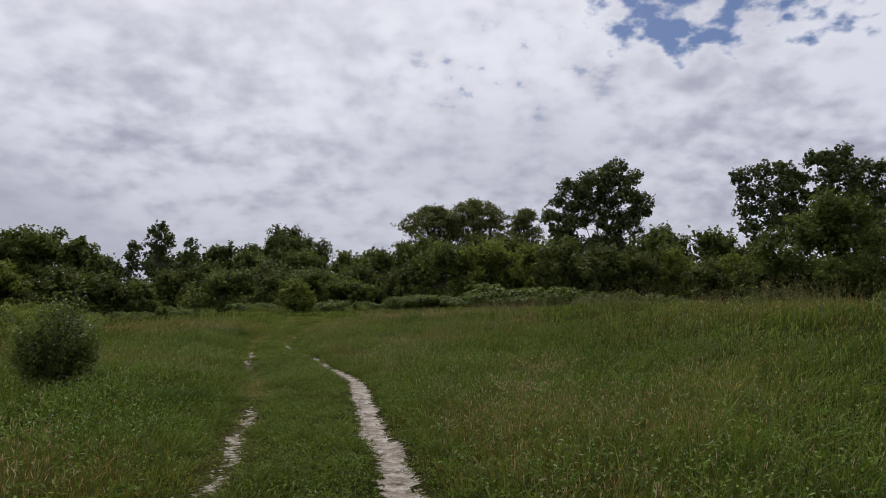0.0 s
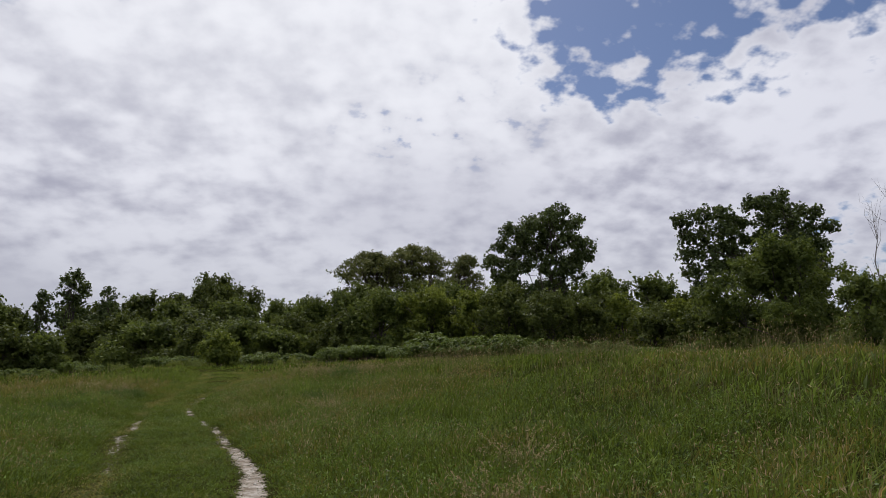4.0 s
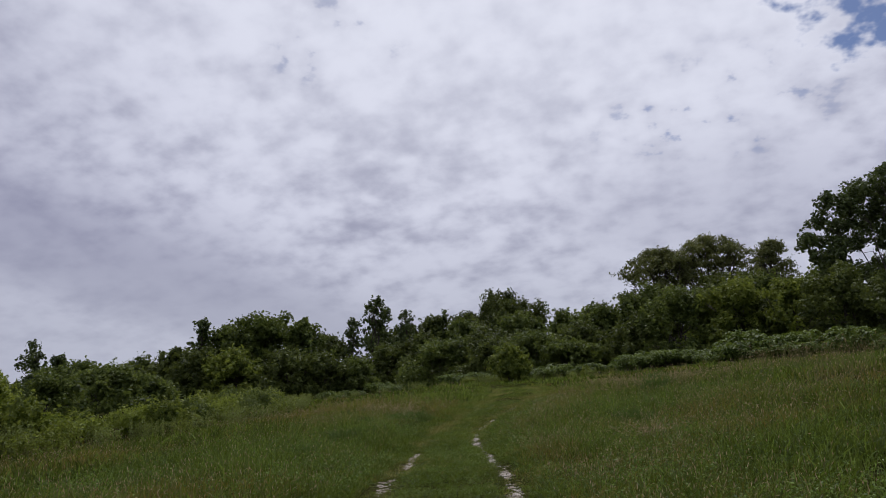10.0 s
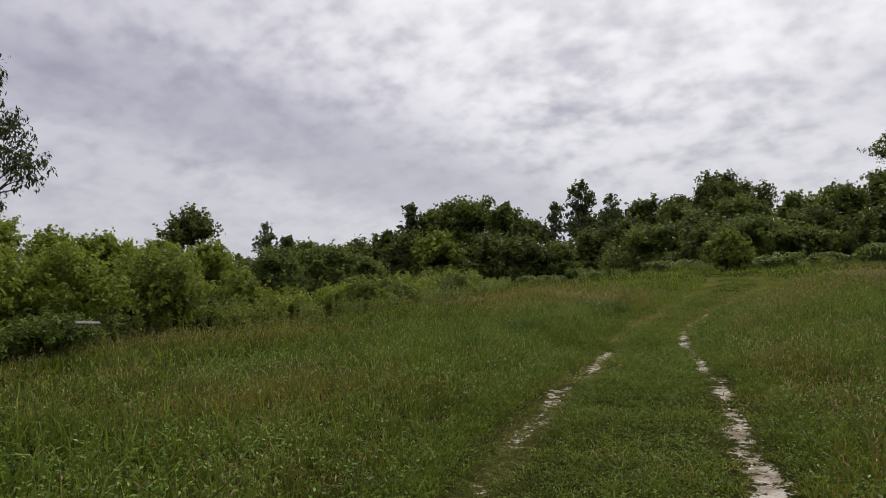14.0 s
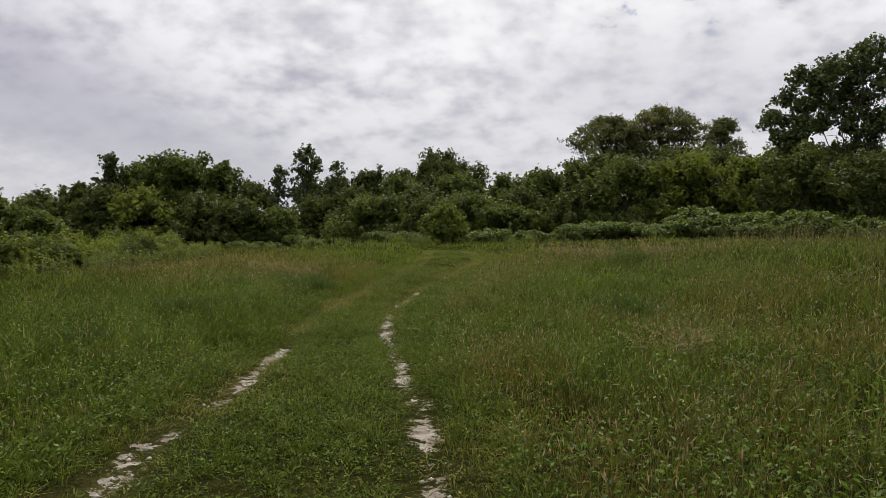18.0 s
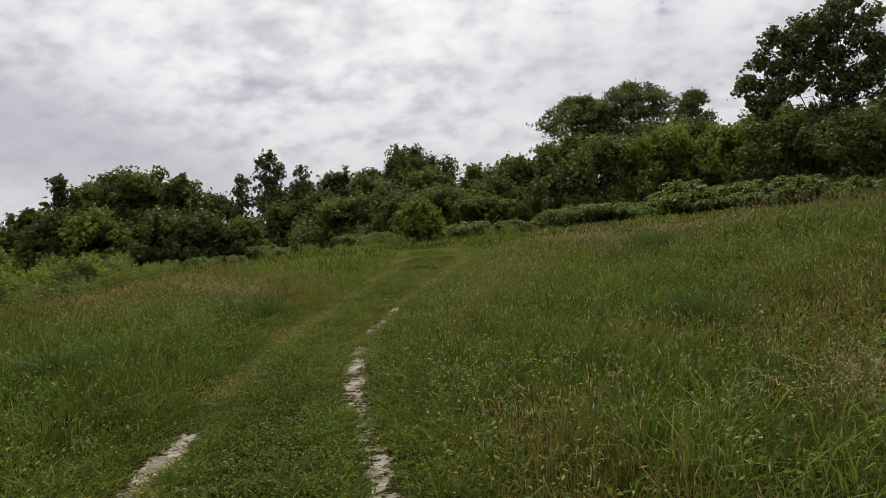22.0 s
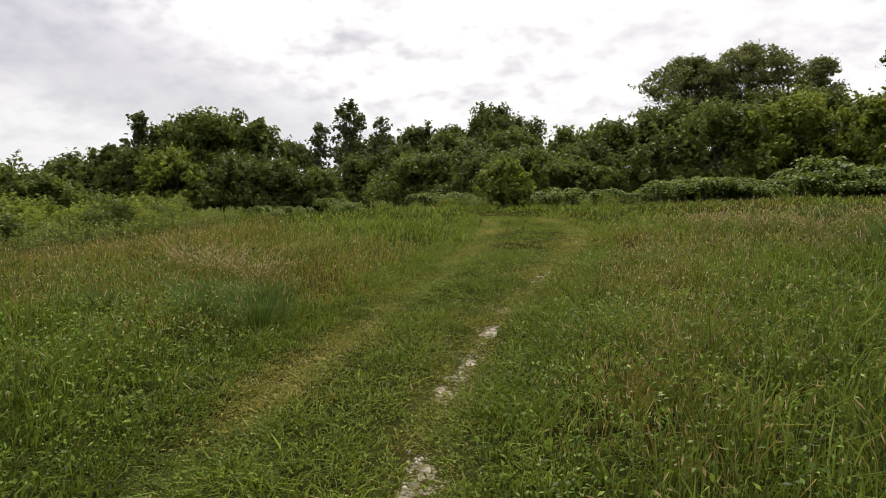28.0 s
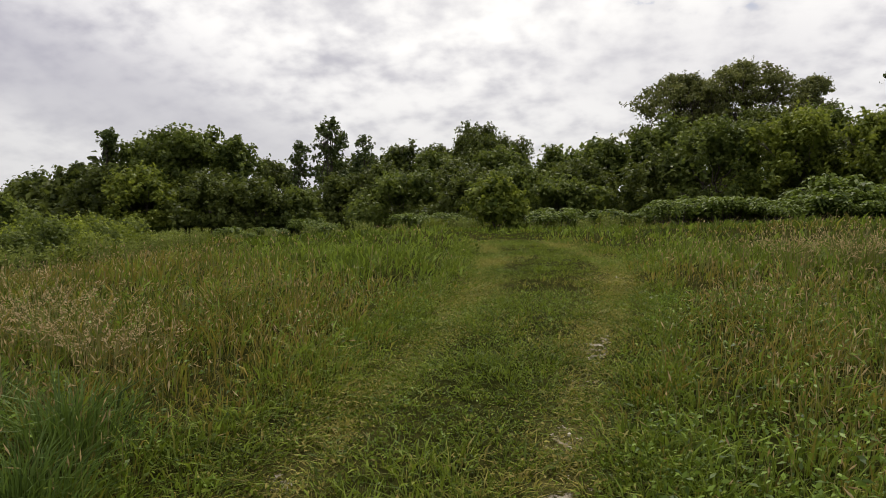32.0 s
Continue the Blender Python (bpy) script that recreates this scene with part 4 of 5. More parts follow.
def make_shrubs():
    rng = np.random.default_rng(21)
    kinds = {
        "sumac": [("sumac_shrub", sumac_mesh(rng, 2.1, 3.9), "spreading sumac shrub with long drooping green leaves", "sumac shrubs along the meadow"), ("sumac_shrub", sumac_mesh(rng, 1.9, 4.2), "low spreading sumac shrub with feathery leaves", "sumac shrubs along the meadow")],
        "weed": [("weed_clump", weed_mesh(rng, "weed", 1.5, 1.7), "stand of tall pale green weeds", "tall weeds along the meadow"), ("weed_clump", weed_mesh(rng, "light", 1.3, 1.9), "stand of tall green leafy weeds", "tall weeds along the meadow")],
        "bush": [("bush", leafy_shrub_mesh(rng, "light", 2.6, 3.0, 0.12), "rounded light green leafy bush", "bushes along the meadow"), ("bush", leafy_shrub_mesh(rng, "mid", 2.8, 3.0, 0.11), "rounded green leafy bush", "bushes along the meadow"),
                 ("bush", leafy_shrub_mesh(rng, "yellow", 2.6, 3.2, 0.11), "rounded yellow-green leafy bush", "bushes along the meadow")],
    }
    edge = [(-22, -2, "l"), (-24, 8, "l"), (-22, 11.5, "l"), (-20.8, 15, "l"), (-23, 19.5, "l"), (-26.5, 23, "l"), (-27.5, 28, "l"), (-26.5, 33.5, "l"), (-23.5, 38.5, "l"), (-24.5, 45, "l"), (-28, 55, "l"), (-34, 63, "n"), (-22, 70, "n"), (-8, 70, "n"), (4, 71, "n"), (14, 71, "n"), (27, 65, "n"), (38, 55, "r"), (48, 46, "r"), (57, 37, "r"), (62, 26, "r"), (64, 14, "r")]
    used = {}

    def put_one(key, x, y, s):
        i = int(rng.integers(len(kinds[key])))
        name, meshes, label, group = kinds[key][i]
        m = pose(x, y, float(height(np.array(x), np.array(y))) - 0.04, 0, 0, rng.uniform(0, 360)) @ Matrix.Diagonal((s, s, s * rng.uniform(*((0.72, 1.28) if key == "sumac" else (0.85, 1.12))), 1))
        if (key, i) not in used:
            used[key, i] = shrub_thing(name, meshes, label, "shrub" if key != "weed" else "weeds", group)
            used[key, i].matrix_basis = m
        else:
            made = copy_thing(used[key, i], m)
            made.matrix_basis = m

    for _ in range(150):
        x, y = rng.uniform(-50, -22), rng.uniform(-8, 36)
        line = np.interp(y, [p[1] for p in edge[:10]], [p[0] for p in edge[:10]])
        if x < line - 2:
            put_one("bush" if rng.random() < 0.7 else "weed", x, y, rng.uniform(0.6, 0.95))
    for (x0, y0, side), (x1, y1, _) in zip(edge, edge[1:]):
        size = math.hypot(x1 - x0, y1 - y0)
        nx, ny = -(y1 - y0) / size, (x1 - x0) / size
        step = 1.5 if side == "l" or x1 < -4 else 1.9
        for k in range(int(size / step)):
            t = (k + rng.random()) * step / size
            for row in range(5 if side == "l" and y0 < 30 else 3 if side == "r" else 4):
                o = row * 1.7 + rng.uniform(-0.5, 0.5)
                x, y = x0 + (x1 - x0) * t + nx * o, y0 + (y1 - y0) * t + ny * o
                if side == "l":
                    key = "weed" if row < (1 if y0 < 12 or y0 > 40 else 2) else "bush"
                    s = rng.uniform(0.75, 1.1) * (0.9 if key == "weed" else 0.74 + 0.05 * row) * (1 if y0 < 30 else 0.82)
                else:
                    key = "weed" if side == "n" and x < -4 and rng.random() < 0.8 else "sumac" if row < 2 or side == "n" else "bush"
                    s = rng.uniform(0.75, 1.05) * (1 + (0.25 if side == "r" else 0.12) * row) * (1.05 if side == "r" else 0.55 if x < -8 else 0.72 + 0.20 * float(smooth(-8, 8, x)))
                if side != "l":
                    s *= 1 + (0.30 if side == "r" else 0.14) * float(wave(np.array(x), np.array(y), 0.35, 2.0)) + 0.06 * rng.normal()
                    if row == 0 and rng.random() < (0.35 if side == "r" else 0.12):
                        continue
                    if rng.random() < (0.15 if side == "r" else 0.0):
                        key, s = "bush", s * 0.85
                put_one(key, x, y, s)


make_shrubs()


def single_bush(name, x, y, h, w, tone, leaf, label, seed, clump=0.24, density=1.0, per=18):
    root = plant(name, x, y, label, "bush")
    stems, leaves = leafy_shrub_mesh(np.random.default_rng(seed), tone, h, w, leaf, clump, density, per)
    part("woody_base", stems, root, "thin dark wood")
    part("foliage", leaves, root)


single_bush("bush", -13.89, 66.26, 3.3, 3.7, "light", 0.16, "lone rounded green bush at the end of the track", 31, 0.4)


def make_sapling_bush():
    """The young bush beside the track: an open cluster of thin stems with large oval leaves, and a few tall sprigs."""
    rng = np.random.default_rng(32)
    root = plant("bush", -7.15, 9.5, "young leafy bush with pale green leaves in the grass", "bush")
    stems, pts, nrm, hang = [], [], [], []
    for i in range(210):
        a, r = rng.uniform(0, 6.28), math.sqrt(rng.random()) * 0.74
        top = 1.90 * (1 - 0.36 * (r / 0.74) ** 2) * rng.uniform(0.42, 1.0)
        if i < 7:
            r, top = r * 0.5, rng.uniform(1.85, 2.2)
        tip = np.array([math.cos(a) * r, math.sin(a) * r, top])
        stem = bent(rng, tip * (0.12, 0.12, 0), tip, 0.009, 0.002, 6, 0.07)
        stems.append(stem)
        for t in np.arange(0.40, 1.02, 0.026):
            k = min(int(t * 5), 4)
            p = np.array(stem[k][:3]) + (np.array(stem[k + 1][:3]) - np.array(stem[k][:3])) * (t * 5 - k)
            for _ in range(2):
                d = unit(rng.normal(size=3) * (1, 1, 0.5) + np.array([math.cos(a), math.sin(a), 0.1]) * 0.5)
                pts.append(p + d * rng.uniform(0.03, 0.12))
                nrm.append(rng.normal(size=3) * 0.45 + (0, 0, 0.8) + d * 0.3)
                hang.append(d - (0, 0, 0.35))
    pts, nrm, hang = np.array(pts), np.array(nrm), np.array(hang)
    long = rng.uniform(0.022, 0.042, len(pts))
    v, q, tone = leaf_quads(rng, pts, nrm, long, long * 0.55, hang)
    part("woody_base", tubes("woody_base", stems, BARK, 5), root, "thin dark wood")
    part("foliage", mesh_from("foliage", v, q, LEAF["near"], [("tone", tone)]), root)


make_sapling_bush()


# ---------------------------------------------------------------- far woods behind the edge trees
def far_woods():
    rng = np.random.default_rng(77)
    blobs = []
    for a in np.arange(-130, 131, 2.2):
        r = 118 + 10 * math.sin(a * 0.21) + (60 if abs(a + 22) < 14 else 0)
        x, y = -4 + r * math.sin(radians(a)), 20 + r * math.cos(radians(a))
        hh = (4.0 if a < -45 else 7.0 if a < 12 else 9.5) + 1.2 * math.sin(a * 0.9) + rng.uniform(-0.6, 0.6)
        base = float(height(np.array(x), np.array(y)))
        blobs.append((x, y, base + hh * 0.5, 4.2, 4.2, hh * 0.55))
        blobs.append((x * 0.97, y * 0.97, base + 1.2, 4.0, 4.0, 2.0))
    me = crown_mesh("distant_woods", rng, blobs, LEAF["dark"], 1.2, 9, 0.9, 0.5, 0.6)
    tagged(new("distant_woods", me), "dark green woods far behind the edge trees", "woods", kind="stuff")


far_woods()


# ---------------------------------------------------------------- grass
def dryness(x, y):
    """Where the grass has turned to seed."""
    u = x - middle_x(y)
    return np.clip(0.36 - 0.13 * smooth(24, 28, y) + 0.34 * smooth(0.8, 1.4, u) * smooth(3.0, 1.8, u) * smooth(9, 14, y) + 0.22 * smooth(-7, -12, u) + 0.10 * smooth(2, 10, u) * smooth(17, 11, y) + 0.27 * smooth(-2.5, -5, u) * smooth(28, 32, y) * smooth(50, 42, y) + 0.12 * smooth(-1.5, -3, u) * smooth(18, 14, y) + 0.70 * wave(x, y, 0.33, 9.0) + 0.35 * wave(x, y, 1.1, 3.0) + 0.9 * np.exp(-((x + 22) / 4) ** 2 - ((y - 8) / 4) ** 2) + 1.3 * np.exp(-((x + 12.8) / 3.2) ** 2 - ((y - 32.5) / 3.5) ** 2) + 0.8 * np.exp(-((x + 5.0) / 0.9) ** 2 - ((y - 32) / 4) ** 2), 0, 1)


def west_edge(y):
    return np.interp(y, (-10, 8, 12, 15, 19.5, 23, 28, 33.5, 38.5, 45, 55, 60, 64), (-42, -44, -42, -40, -40, -38, -36, -34, -31, -31, -34, -40, -60))


def blades(rng, x, y, z, h, w, tone, lean=0.35, out=None, dry=None):
    """Bent grass blades; out leads them away from the middle of their tuft."""
    n = len(x)
    a = rng.uniform(0, 2 * math.pi, n)
    side = np.c_[np.cos(a), np.sin(a), np.zeros(n)]
    b = rng.uniform(0, 2 * math.pi, n)
    tilt = np.c_[np.cos(b), np.sin(b), np.zeros(n)] * (np.abs(rng.normal(size=n)) * lean * h)[:, None]
    if out is not None:
        tilt = tilt * 0.5 + out * h[:, None]
    base = np.c_[x, y, z]
    up = np.c_[np.zeros(n), np.zeros(n), h]
    mid = base + up * 0.58 + tilt * 0.28
    tip = base + up * rng.uniform(0.58, 1.0, (n, 1)) + tilt
    s = side * w[:, None] * 0.5
    v = np.stack([base, mid - s, mid + s, tip], 1).reshape(-1, 3)
    i = np.arange(n)[:, None] * 4
    tris = np.concatenate([i + (0, 2, 1), i + (1, 2, 3)])
    return v, tris, np.repeat(tone, 4), np.repeat(np.zeros(n) if dry is None else dry, 4)


def scatter(rng, count, x0, x1, y0, y1):
    return rng.uniform(x0, x1, count), rng.uniform(y0, y1, count)


STROLL = ((-0.8, -2.4), (-1.2, 5.5), (-2.3, 10.7), (-4.2, 18.3), (-6.9, 27.0))


def reach(x, y):
    """Distance from the line walked."""
    best = np.full(np.shape(x), 1e9)
    for (ax, ay), (bx, by) in zip(STROLL, STROLL[1:]):
        t = np.clip(((x - ax) * (bx - ax) + (y - ay) * (by - ay)) / ((bx - ax) ** 2 + (by - ay) ** 2), 0, 1)
        best = np.minimum(best, np.hypot(x - ax - t * (bx - ax), y - ay - t * (by - ay)))
    return best


def make_grass():
    rng = np.random.default_rng(5)
    sets, heads = [], []
    for count, per, x0, x1, y0, y1, inner, outer, width, spread_r in (
            (38000, 18, -11, 4.5, -5, 34, 0.0, 3.6, 0.0120, 0.10), (43000, 14, -16, 9, -9, 36, 3.6, 8.5, 0.0175, 0.14), (38000, 10, -25, 18, -17, 47, 8.5, 18.0, 0.034, 0.22), (21000, 8, -50, 62, -30, 82, 18.0, 95.0, 0.075, 0.5)):
        cx, cy = scatter(rng, count, x0, x1, y0, y1)
        lat, along = track_coords(cx, cy)
        d = np.abs(lat)
        far = reach(cx, cy)
        keep = (far >= inner) & (far < outer) & (d > (1.12 + 0.18 * wave(cx, cy, 2.3)) * (1 - smooth(44, 49, cy))) & (cx > west_edge(cy)) & (cy < 80 - 0.32 * np.maximum(cx - 12, 0))
        cx, cy, d = cx[keep], cy[keep], d[keep]
        dry_c = np.clip(dryness(cx, cy) - 0.25 * smooth(-2, -4, lat[keep]) * smooth(-9, -6, lat[keep]) * smooth(16, 20, cy) + rng.normal(size=len(cx)) * 0.22, 0, 1)
        tall_c = (0.13 + 0.25 * smooth(1.0, 2.8, d)) * rng.uniform(0.45, 1.4, len(cx)) * (0.85 + 0.35 * wave(cx, cy, 0.9, 6.0))
        tone_c = np.clip(rng.random(len(cx)) + 0.30 * wave(cx, cy, 1.6, 8.0) + 0.25 * wave(cx, cy, 4.2, 1.0), 0, 1)
        k = np.repeat(np.arange(len(cx)), rng.integers(per // 2, per + per // 2, len(cx)))
        off = rng.normal(size=(len(k), 2)) * spread_r * 0.6
        x, y = cx[k] + off[:, 0], cy[k] + off[:, 1]
        h = tall_c[k] * rng.uniform(0.5, 1.2, len(k))
        out = np.c_[off / (spread_r * 2.2), np.zeros(len(k))] + np.c_[np.full(len(k), 0.10), np.full(len(k), -0.05), np.zeros(len(k))]
        dry = np.clip(dry_c[k] * rng.uniform(0.3, 1.3, len(k)), 0, 1)
        # raises blade tone near the track beyond y 24 and in two earlier stretches
        paler = 0.16 * smooth(24, 29, y) * smooth(8, 3, d[k]) + 0.10 * smooth(2, 5, x - middle_x(y)) * smooth(14, 8, y) + 0.07 * smooth(-2, -4, x - middle_x(y)) * smooth(18, 14, y)
        tone = np.clip(0.5 * tone_c[k] + 0.5 * rng.random(len(k)) + paler, 0, 1) ** 3.2 * 1.2 + (rng.random(len(k)) < 0.14) * 0.8
        sets.append(blades(rng, x, y, height(x, y) - 0.02, h, width * rng.uniform(0.5, 1.4, len(k)) * (1.15 - 0.5 * dry), tone, 0.55, out * 1.3, dry))
        pick = rng.random(len(k)) < (0.020 + 0.12 * smooth(0.35, 0.95, dry_c[k]) + 0.30 * np.exp(-((x + 1.0) / 4.0) ** 2 - ((y - 39) / 5) ** 2)) * smooth(1.1, 2.2, d[k])
        if inner > 8:
            n_tall = 4200
            px, py = scatter(rng, n_tall, 2, 16, 8, 46)
            u = px - middle_x(py)
            good = (u > 8) & (u < 21) & (wave(px, py, 0.8, 4.0) > 0.25)
            heads.append((px[good], py[good], rng.uniform(0.75, 1.25, good.sum()), 0.03))
        heads.append((x[pick], y[pick], h[pick] * rng.uniform(1.0, 1.4, pick.sum()) + 0.14, width))
    join("meadow_grass", sets, GRASS, "tall green meadow grass with reddish seeding patches")
    stalks, ears = [], []
    for x, y, h, width in heads:
        n = len(x)
        v, t, tone, dry = blades(rng, x, y, height(x, y) - 0.02, h, np.full(n, width * 0.33), rng.random(n), 0.25)
        stalks.append((v, t, tone, dry))
        tip = v.reshape(n, 4, 3)[:, 3]
        way = unit(tip - v.reshape(n, 4, 3)[:, 1])
        e = rng.uniform(0.022, 0.055, n) * (1 + width * 9)
        side = unit(rng.normal(size=(n, 3)))
        thick = (0.0022 + width * 0.22) * rng.uniform(0.6, 1.3, (n, 1))
        a, b = side * thick, np.cross(way, side) * thick
        lo, hi = tip - way * e[:, None] * 0.4, tip + way * e[:, None]
        m = (lo + hi) / 2
        vv = np.stack([lo, m + a, hi, m - a, lo, m + b, hi, m - b], 1).reshape(-1, 3)
        i = np.arange(n)[:, None] * 8
        tt = np.concatenate([i + (0, 1, 2), i + (0, 2, 3), i + (4, 5, 6), i + (4, 6, 7)])
        ears.append((vv, tt, np.repeat(rng.random(n), 8), np.zeros(8 * n)))
    join("seed_stalks", stalks, STALK, "thin pale stalks of seeding meadow grass")
    join("seed_heads", ears, SEED, "tan and reddish grass seed heads")
    # short trodden growth on the track, in small tufts
    cx, cy = scatter(rng, 90000, -12.5, 3, -1.5, 49)
    keep = rng.random(len(cx)) < np.where(cy > 36, 0.45, 1.0)
    cx, cy = cx[keep], cy[keep]
    way = rng.uniform(21, 48, 13000)
    aside = rng.choice((-1.0, 1.0), len(way)) * np.interp(way, LINE[:, 1], GAUGE) + rng.normal(size=len(way)) * 0.2
    cx, cy = np.r_[cx, middle_x(way) + aside], np.r_[cy, way]
    lat, along = track_coords(cx, cy)
    d = np.abs(lat)
    rut = np.exp(-((d - HALF - 0.07 * wave(cx, cy, 2.9, 1.0)) / (0.24 + 0.14 * smooth(22, 28, cy))) ** 2)
    keep = (d < 1.6) & (rng.random(len(cx)) > bareness(lat, along) * 1.95)
    cx, cy, d, rut = cx[keep], cy[keep], d[keep], rut[keep]
    tall = (0.13 - 0.07 * rut + 0.10 * smooth(1.0, 1.6, d)) * rng.uniform(0.5, 1.35, len(cx)) * (1 + 0.45 * wave(cx, cy, 2.6, 1.0))
    side = np.where(lat[keep] < 0, 0.38 + 0.14 * smooth(25, 28, cy), 0.12 + 0.36 * smooth(25, 29, cy))
    dry_c = np.clip(0.16 + side * rut + 0.42 * wave(cx, cy, 1.3, 2.0) + rng.normal(size=len(cx)) * 0.25, 0, 1)
    tone_c = rng.random(len(cx))
    k = np.repeat(np.arange(len(cx)), rng.integers(8, 19, len(cx)))
    off = rng.normal(size=(len(k), 2)) * 0.045
    x, y = cx[k] + off[:, 0], cy[k] + off[:, 1]
    h = tall[k] * rng.uniform(0.4, 1.1, len(k)) * 0.78
    out = np.c_[off * 14, np.zeros(len(k))] * (1 + 0.8 * rut[k])[:, None]
    dry = np.clip(dry_c[k] * rng.uniform(0.4, 1.5, len(k)), 0, 1)
    tone = np.clip(0.5 * tone_c[k] + 0.5 * rng.random(len(k)) + 0.14 * smooth(24, 29, y), 0, 1) ** 2.2 * 1.2
    join("track_grass", [blades(rng, x, y, height(x, y) - 0.02 - 0.035 * rut[k], h, 0.0105 * rng.uniform(0.5, 1.5, len(k)), tone, 0.9, out, dry)], TRACK_GRASS, "short trodden yellow-green grass on the track")
    # low leaves and straw bits that cover the track between the blades
    pick = rng.random(len(cx)) < np.where(cy > 36, 0.5, 1.0)
    lx, ly, lr, lt = cx[pick], cy[pick], rut[pick], tall[pick]
    k = np.repeat(np.arange(len(lx)), 4)
    x, y = lx[k] + rng.normal(size=len(k)) * 0.05, ly[k] + rng.normal(size=len(k)) * 0.05
    dry = np.clip(dry_c[pick][k] * rng.uniform(0.4, 1.6, len(k)), 0, 1)
    long = rng.uniform(0.009, 0.020, len(k))
    p = np.c_[x, y, height(x, y) - 0.035 * lr[k] + lt[k] * rng.uniform(0.1, 0.75, len(k))]
    v, q, tone = leaf_quads(rng, p, rng.normal(size=(len(k), 3)) * 0.7 + (0, 0, 0.8), long, long * 0.42)
    me = mesh_from("track_leaves", v, q, TRACK_GRASS, [("tone", tone ** 1.5), ("dry", np.repeat(dry, 4))])
    tagged(new("track_leaves", me), "low green and straw-coloured leaves on the track", "herbs", kind="stuff")
    # broad-leaved herbs between the grasses
    cx, cy = scatter(rng, 120000, -16, 9, -2, 38)
    lat, along = track_coords(cx, cy)
    keep = (reach(cx, cy) < 9) & (rng.random(len(cx)) < np.where(reach(cx, cy) < 4.5, 1.0, 0.5)) & (wave(cx, cy, 0.75, 7.0) + 0.6 * rng.normal(size=len(cx)) > -0.3) & (np.abs(np.abs(lat) - HALF) > 0.22) & (cx > west_edge(cy))
    cx, cy, lat = cx[keep], cy[keep], np.abs(lat[keep])
    tall = np.where(lat < 1.2, 0.08, (0.10 + 0.26 * smooth(1.1, 2.6, lat)) * rng.uniform(0.5, 1.3, len(cx)))
    k = np.repeat(np.arange(len(cx)), 8)
    off = rng.normal(size=(len(k), 2)) * 0.06
    x, y = cx[k] + off[:, 0], cy[k] + off[:, 1]
    p = np.c_[x, y, height(x, y) + tall[k] * rng.uniform(0.25, 1.0, len(k))]
    long = rng.uniform(0.010, 0.028, len(k)) * np.where(lat[k] < 1.2, 0.62, 1.0)
    v, q, tone = leaf_quads(rng, p, rng.normal(size=(len(k), 3)) * 0.6 + (0, 0, 0.8), long, long * 0.45)
    me = mesh_from("meadow_herbs", v, q, LEAF["herb"], [("tone", tone)])
    tagged(new("meadow_herbs", me), "low broad-leaved green herbs growing in the grass", "herbs", kind="stuff")


def join(name, sets, mat, label):
    base, vs, ts, tones, dries = 0, [], [], [], []
    for v, t, tone, dry in sets:
        dries.append(dry)
        vs.append(v)
        ts.append(t + base)
        tones.append(tone)
        base += len(v)
    me = mesh_from(name, np.concatenate(vs), np.concatenate(ts), mat, [("tone", np.concatenate(tones)), ("dry", np.concatenate(dries))])
    tagged(new(name, me), label, "grass", kind="stuff")


make_grass()


def make_tussocks():
    """Dark broad-bladed tufts that stand out of the meadow."""
    rng = np.random.default_rng(14)
    first = None
    for x, y, size in ((-1.85, 34.9, 1.35), (-1.45, 35.2, 1.2), (-2.4, 26.4, 1.1), (-2.1, 26.0, 1.0), (-9.6, 29.8, 0.95), (-10.1, 29.3, 0.85), (-9.3, 29.2, 0.8), (-10.6, 30.1, 0.85), (-1.6, 40.0, 1.2), (-9.8, 22.0, 0.9), (-10.2, 24.9, 1.0), (-10.0, 25.7, 0.9), (2.9, 12.2, 0.9), (-4.75, 8.0, 0.7), (-4.4, 8.4, 0.6), (-11.4, 29.3, 0.8)):
        m = pose(x, y, float(height(np.array(x), np.array(y))) - 0.02, 0, 0, rng.uniform(0, 360)) @ Matrix.Scale(size * 0.85, 4)
        if first is None:
            n = 420
            off = rng.normal(size=(n, 2)) * 0.16
            v, t, tone, dry = blades(rng, off[:, 0], off[:, 1], np.zeros(n), rng.uniform(0.30, 0.74, n), rng.uniform(0.008, 0.018, n), rng.random(n) * 0.9, 0.5, np.c_[off * 2.0, np.zeros(n)])
            first = new("grass_tussock", mesh_from("grass_tussock", v, t, TUSSOCK, [("tone", tone), ("dry", dry)]))
            tagged(first, "dark green broad-bladed tussock standing above the meadow grass", "grass tuft", "tussocks in the meadow")
            first.matrix_basis = m
        else:
            copy_thing(first, m).matrix_basis = m


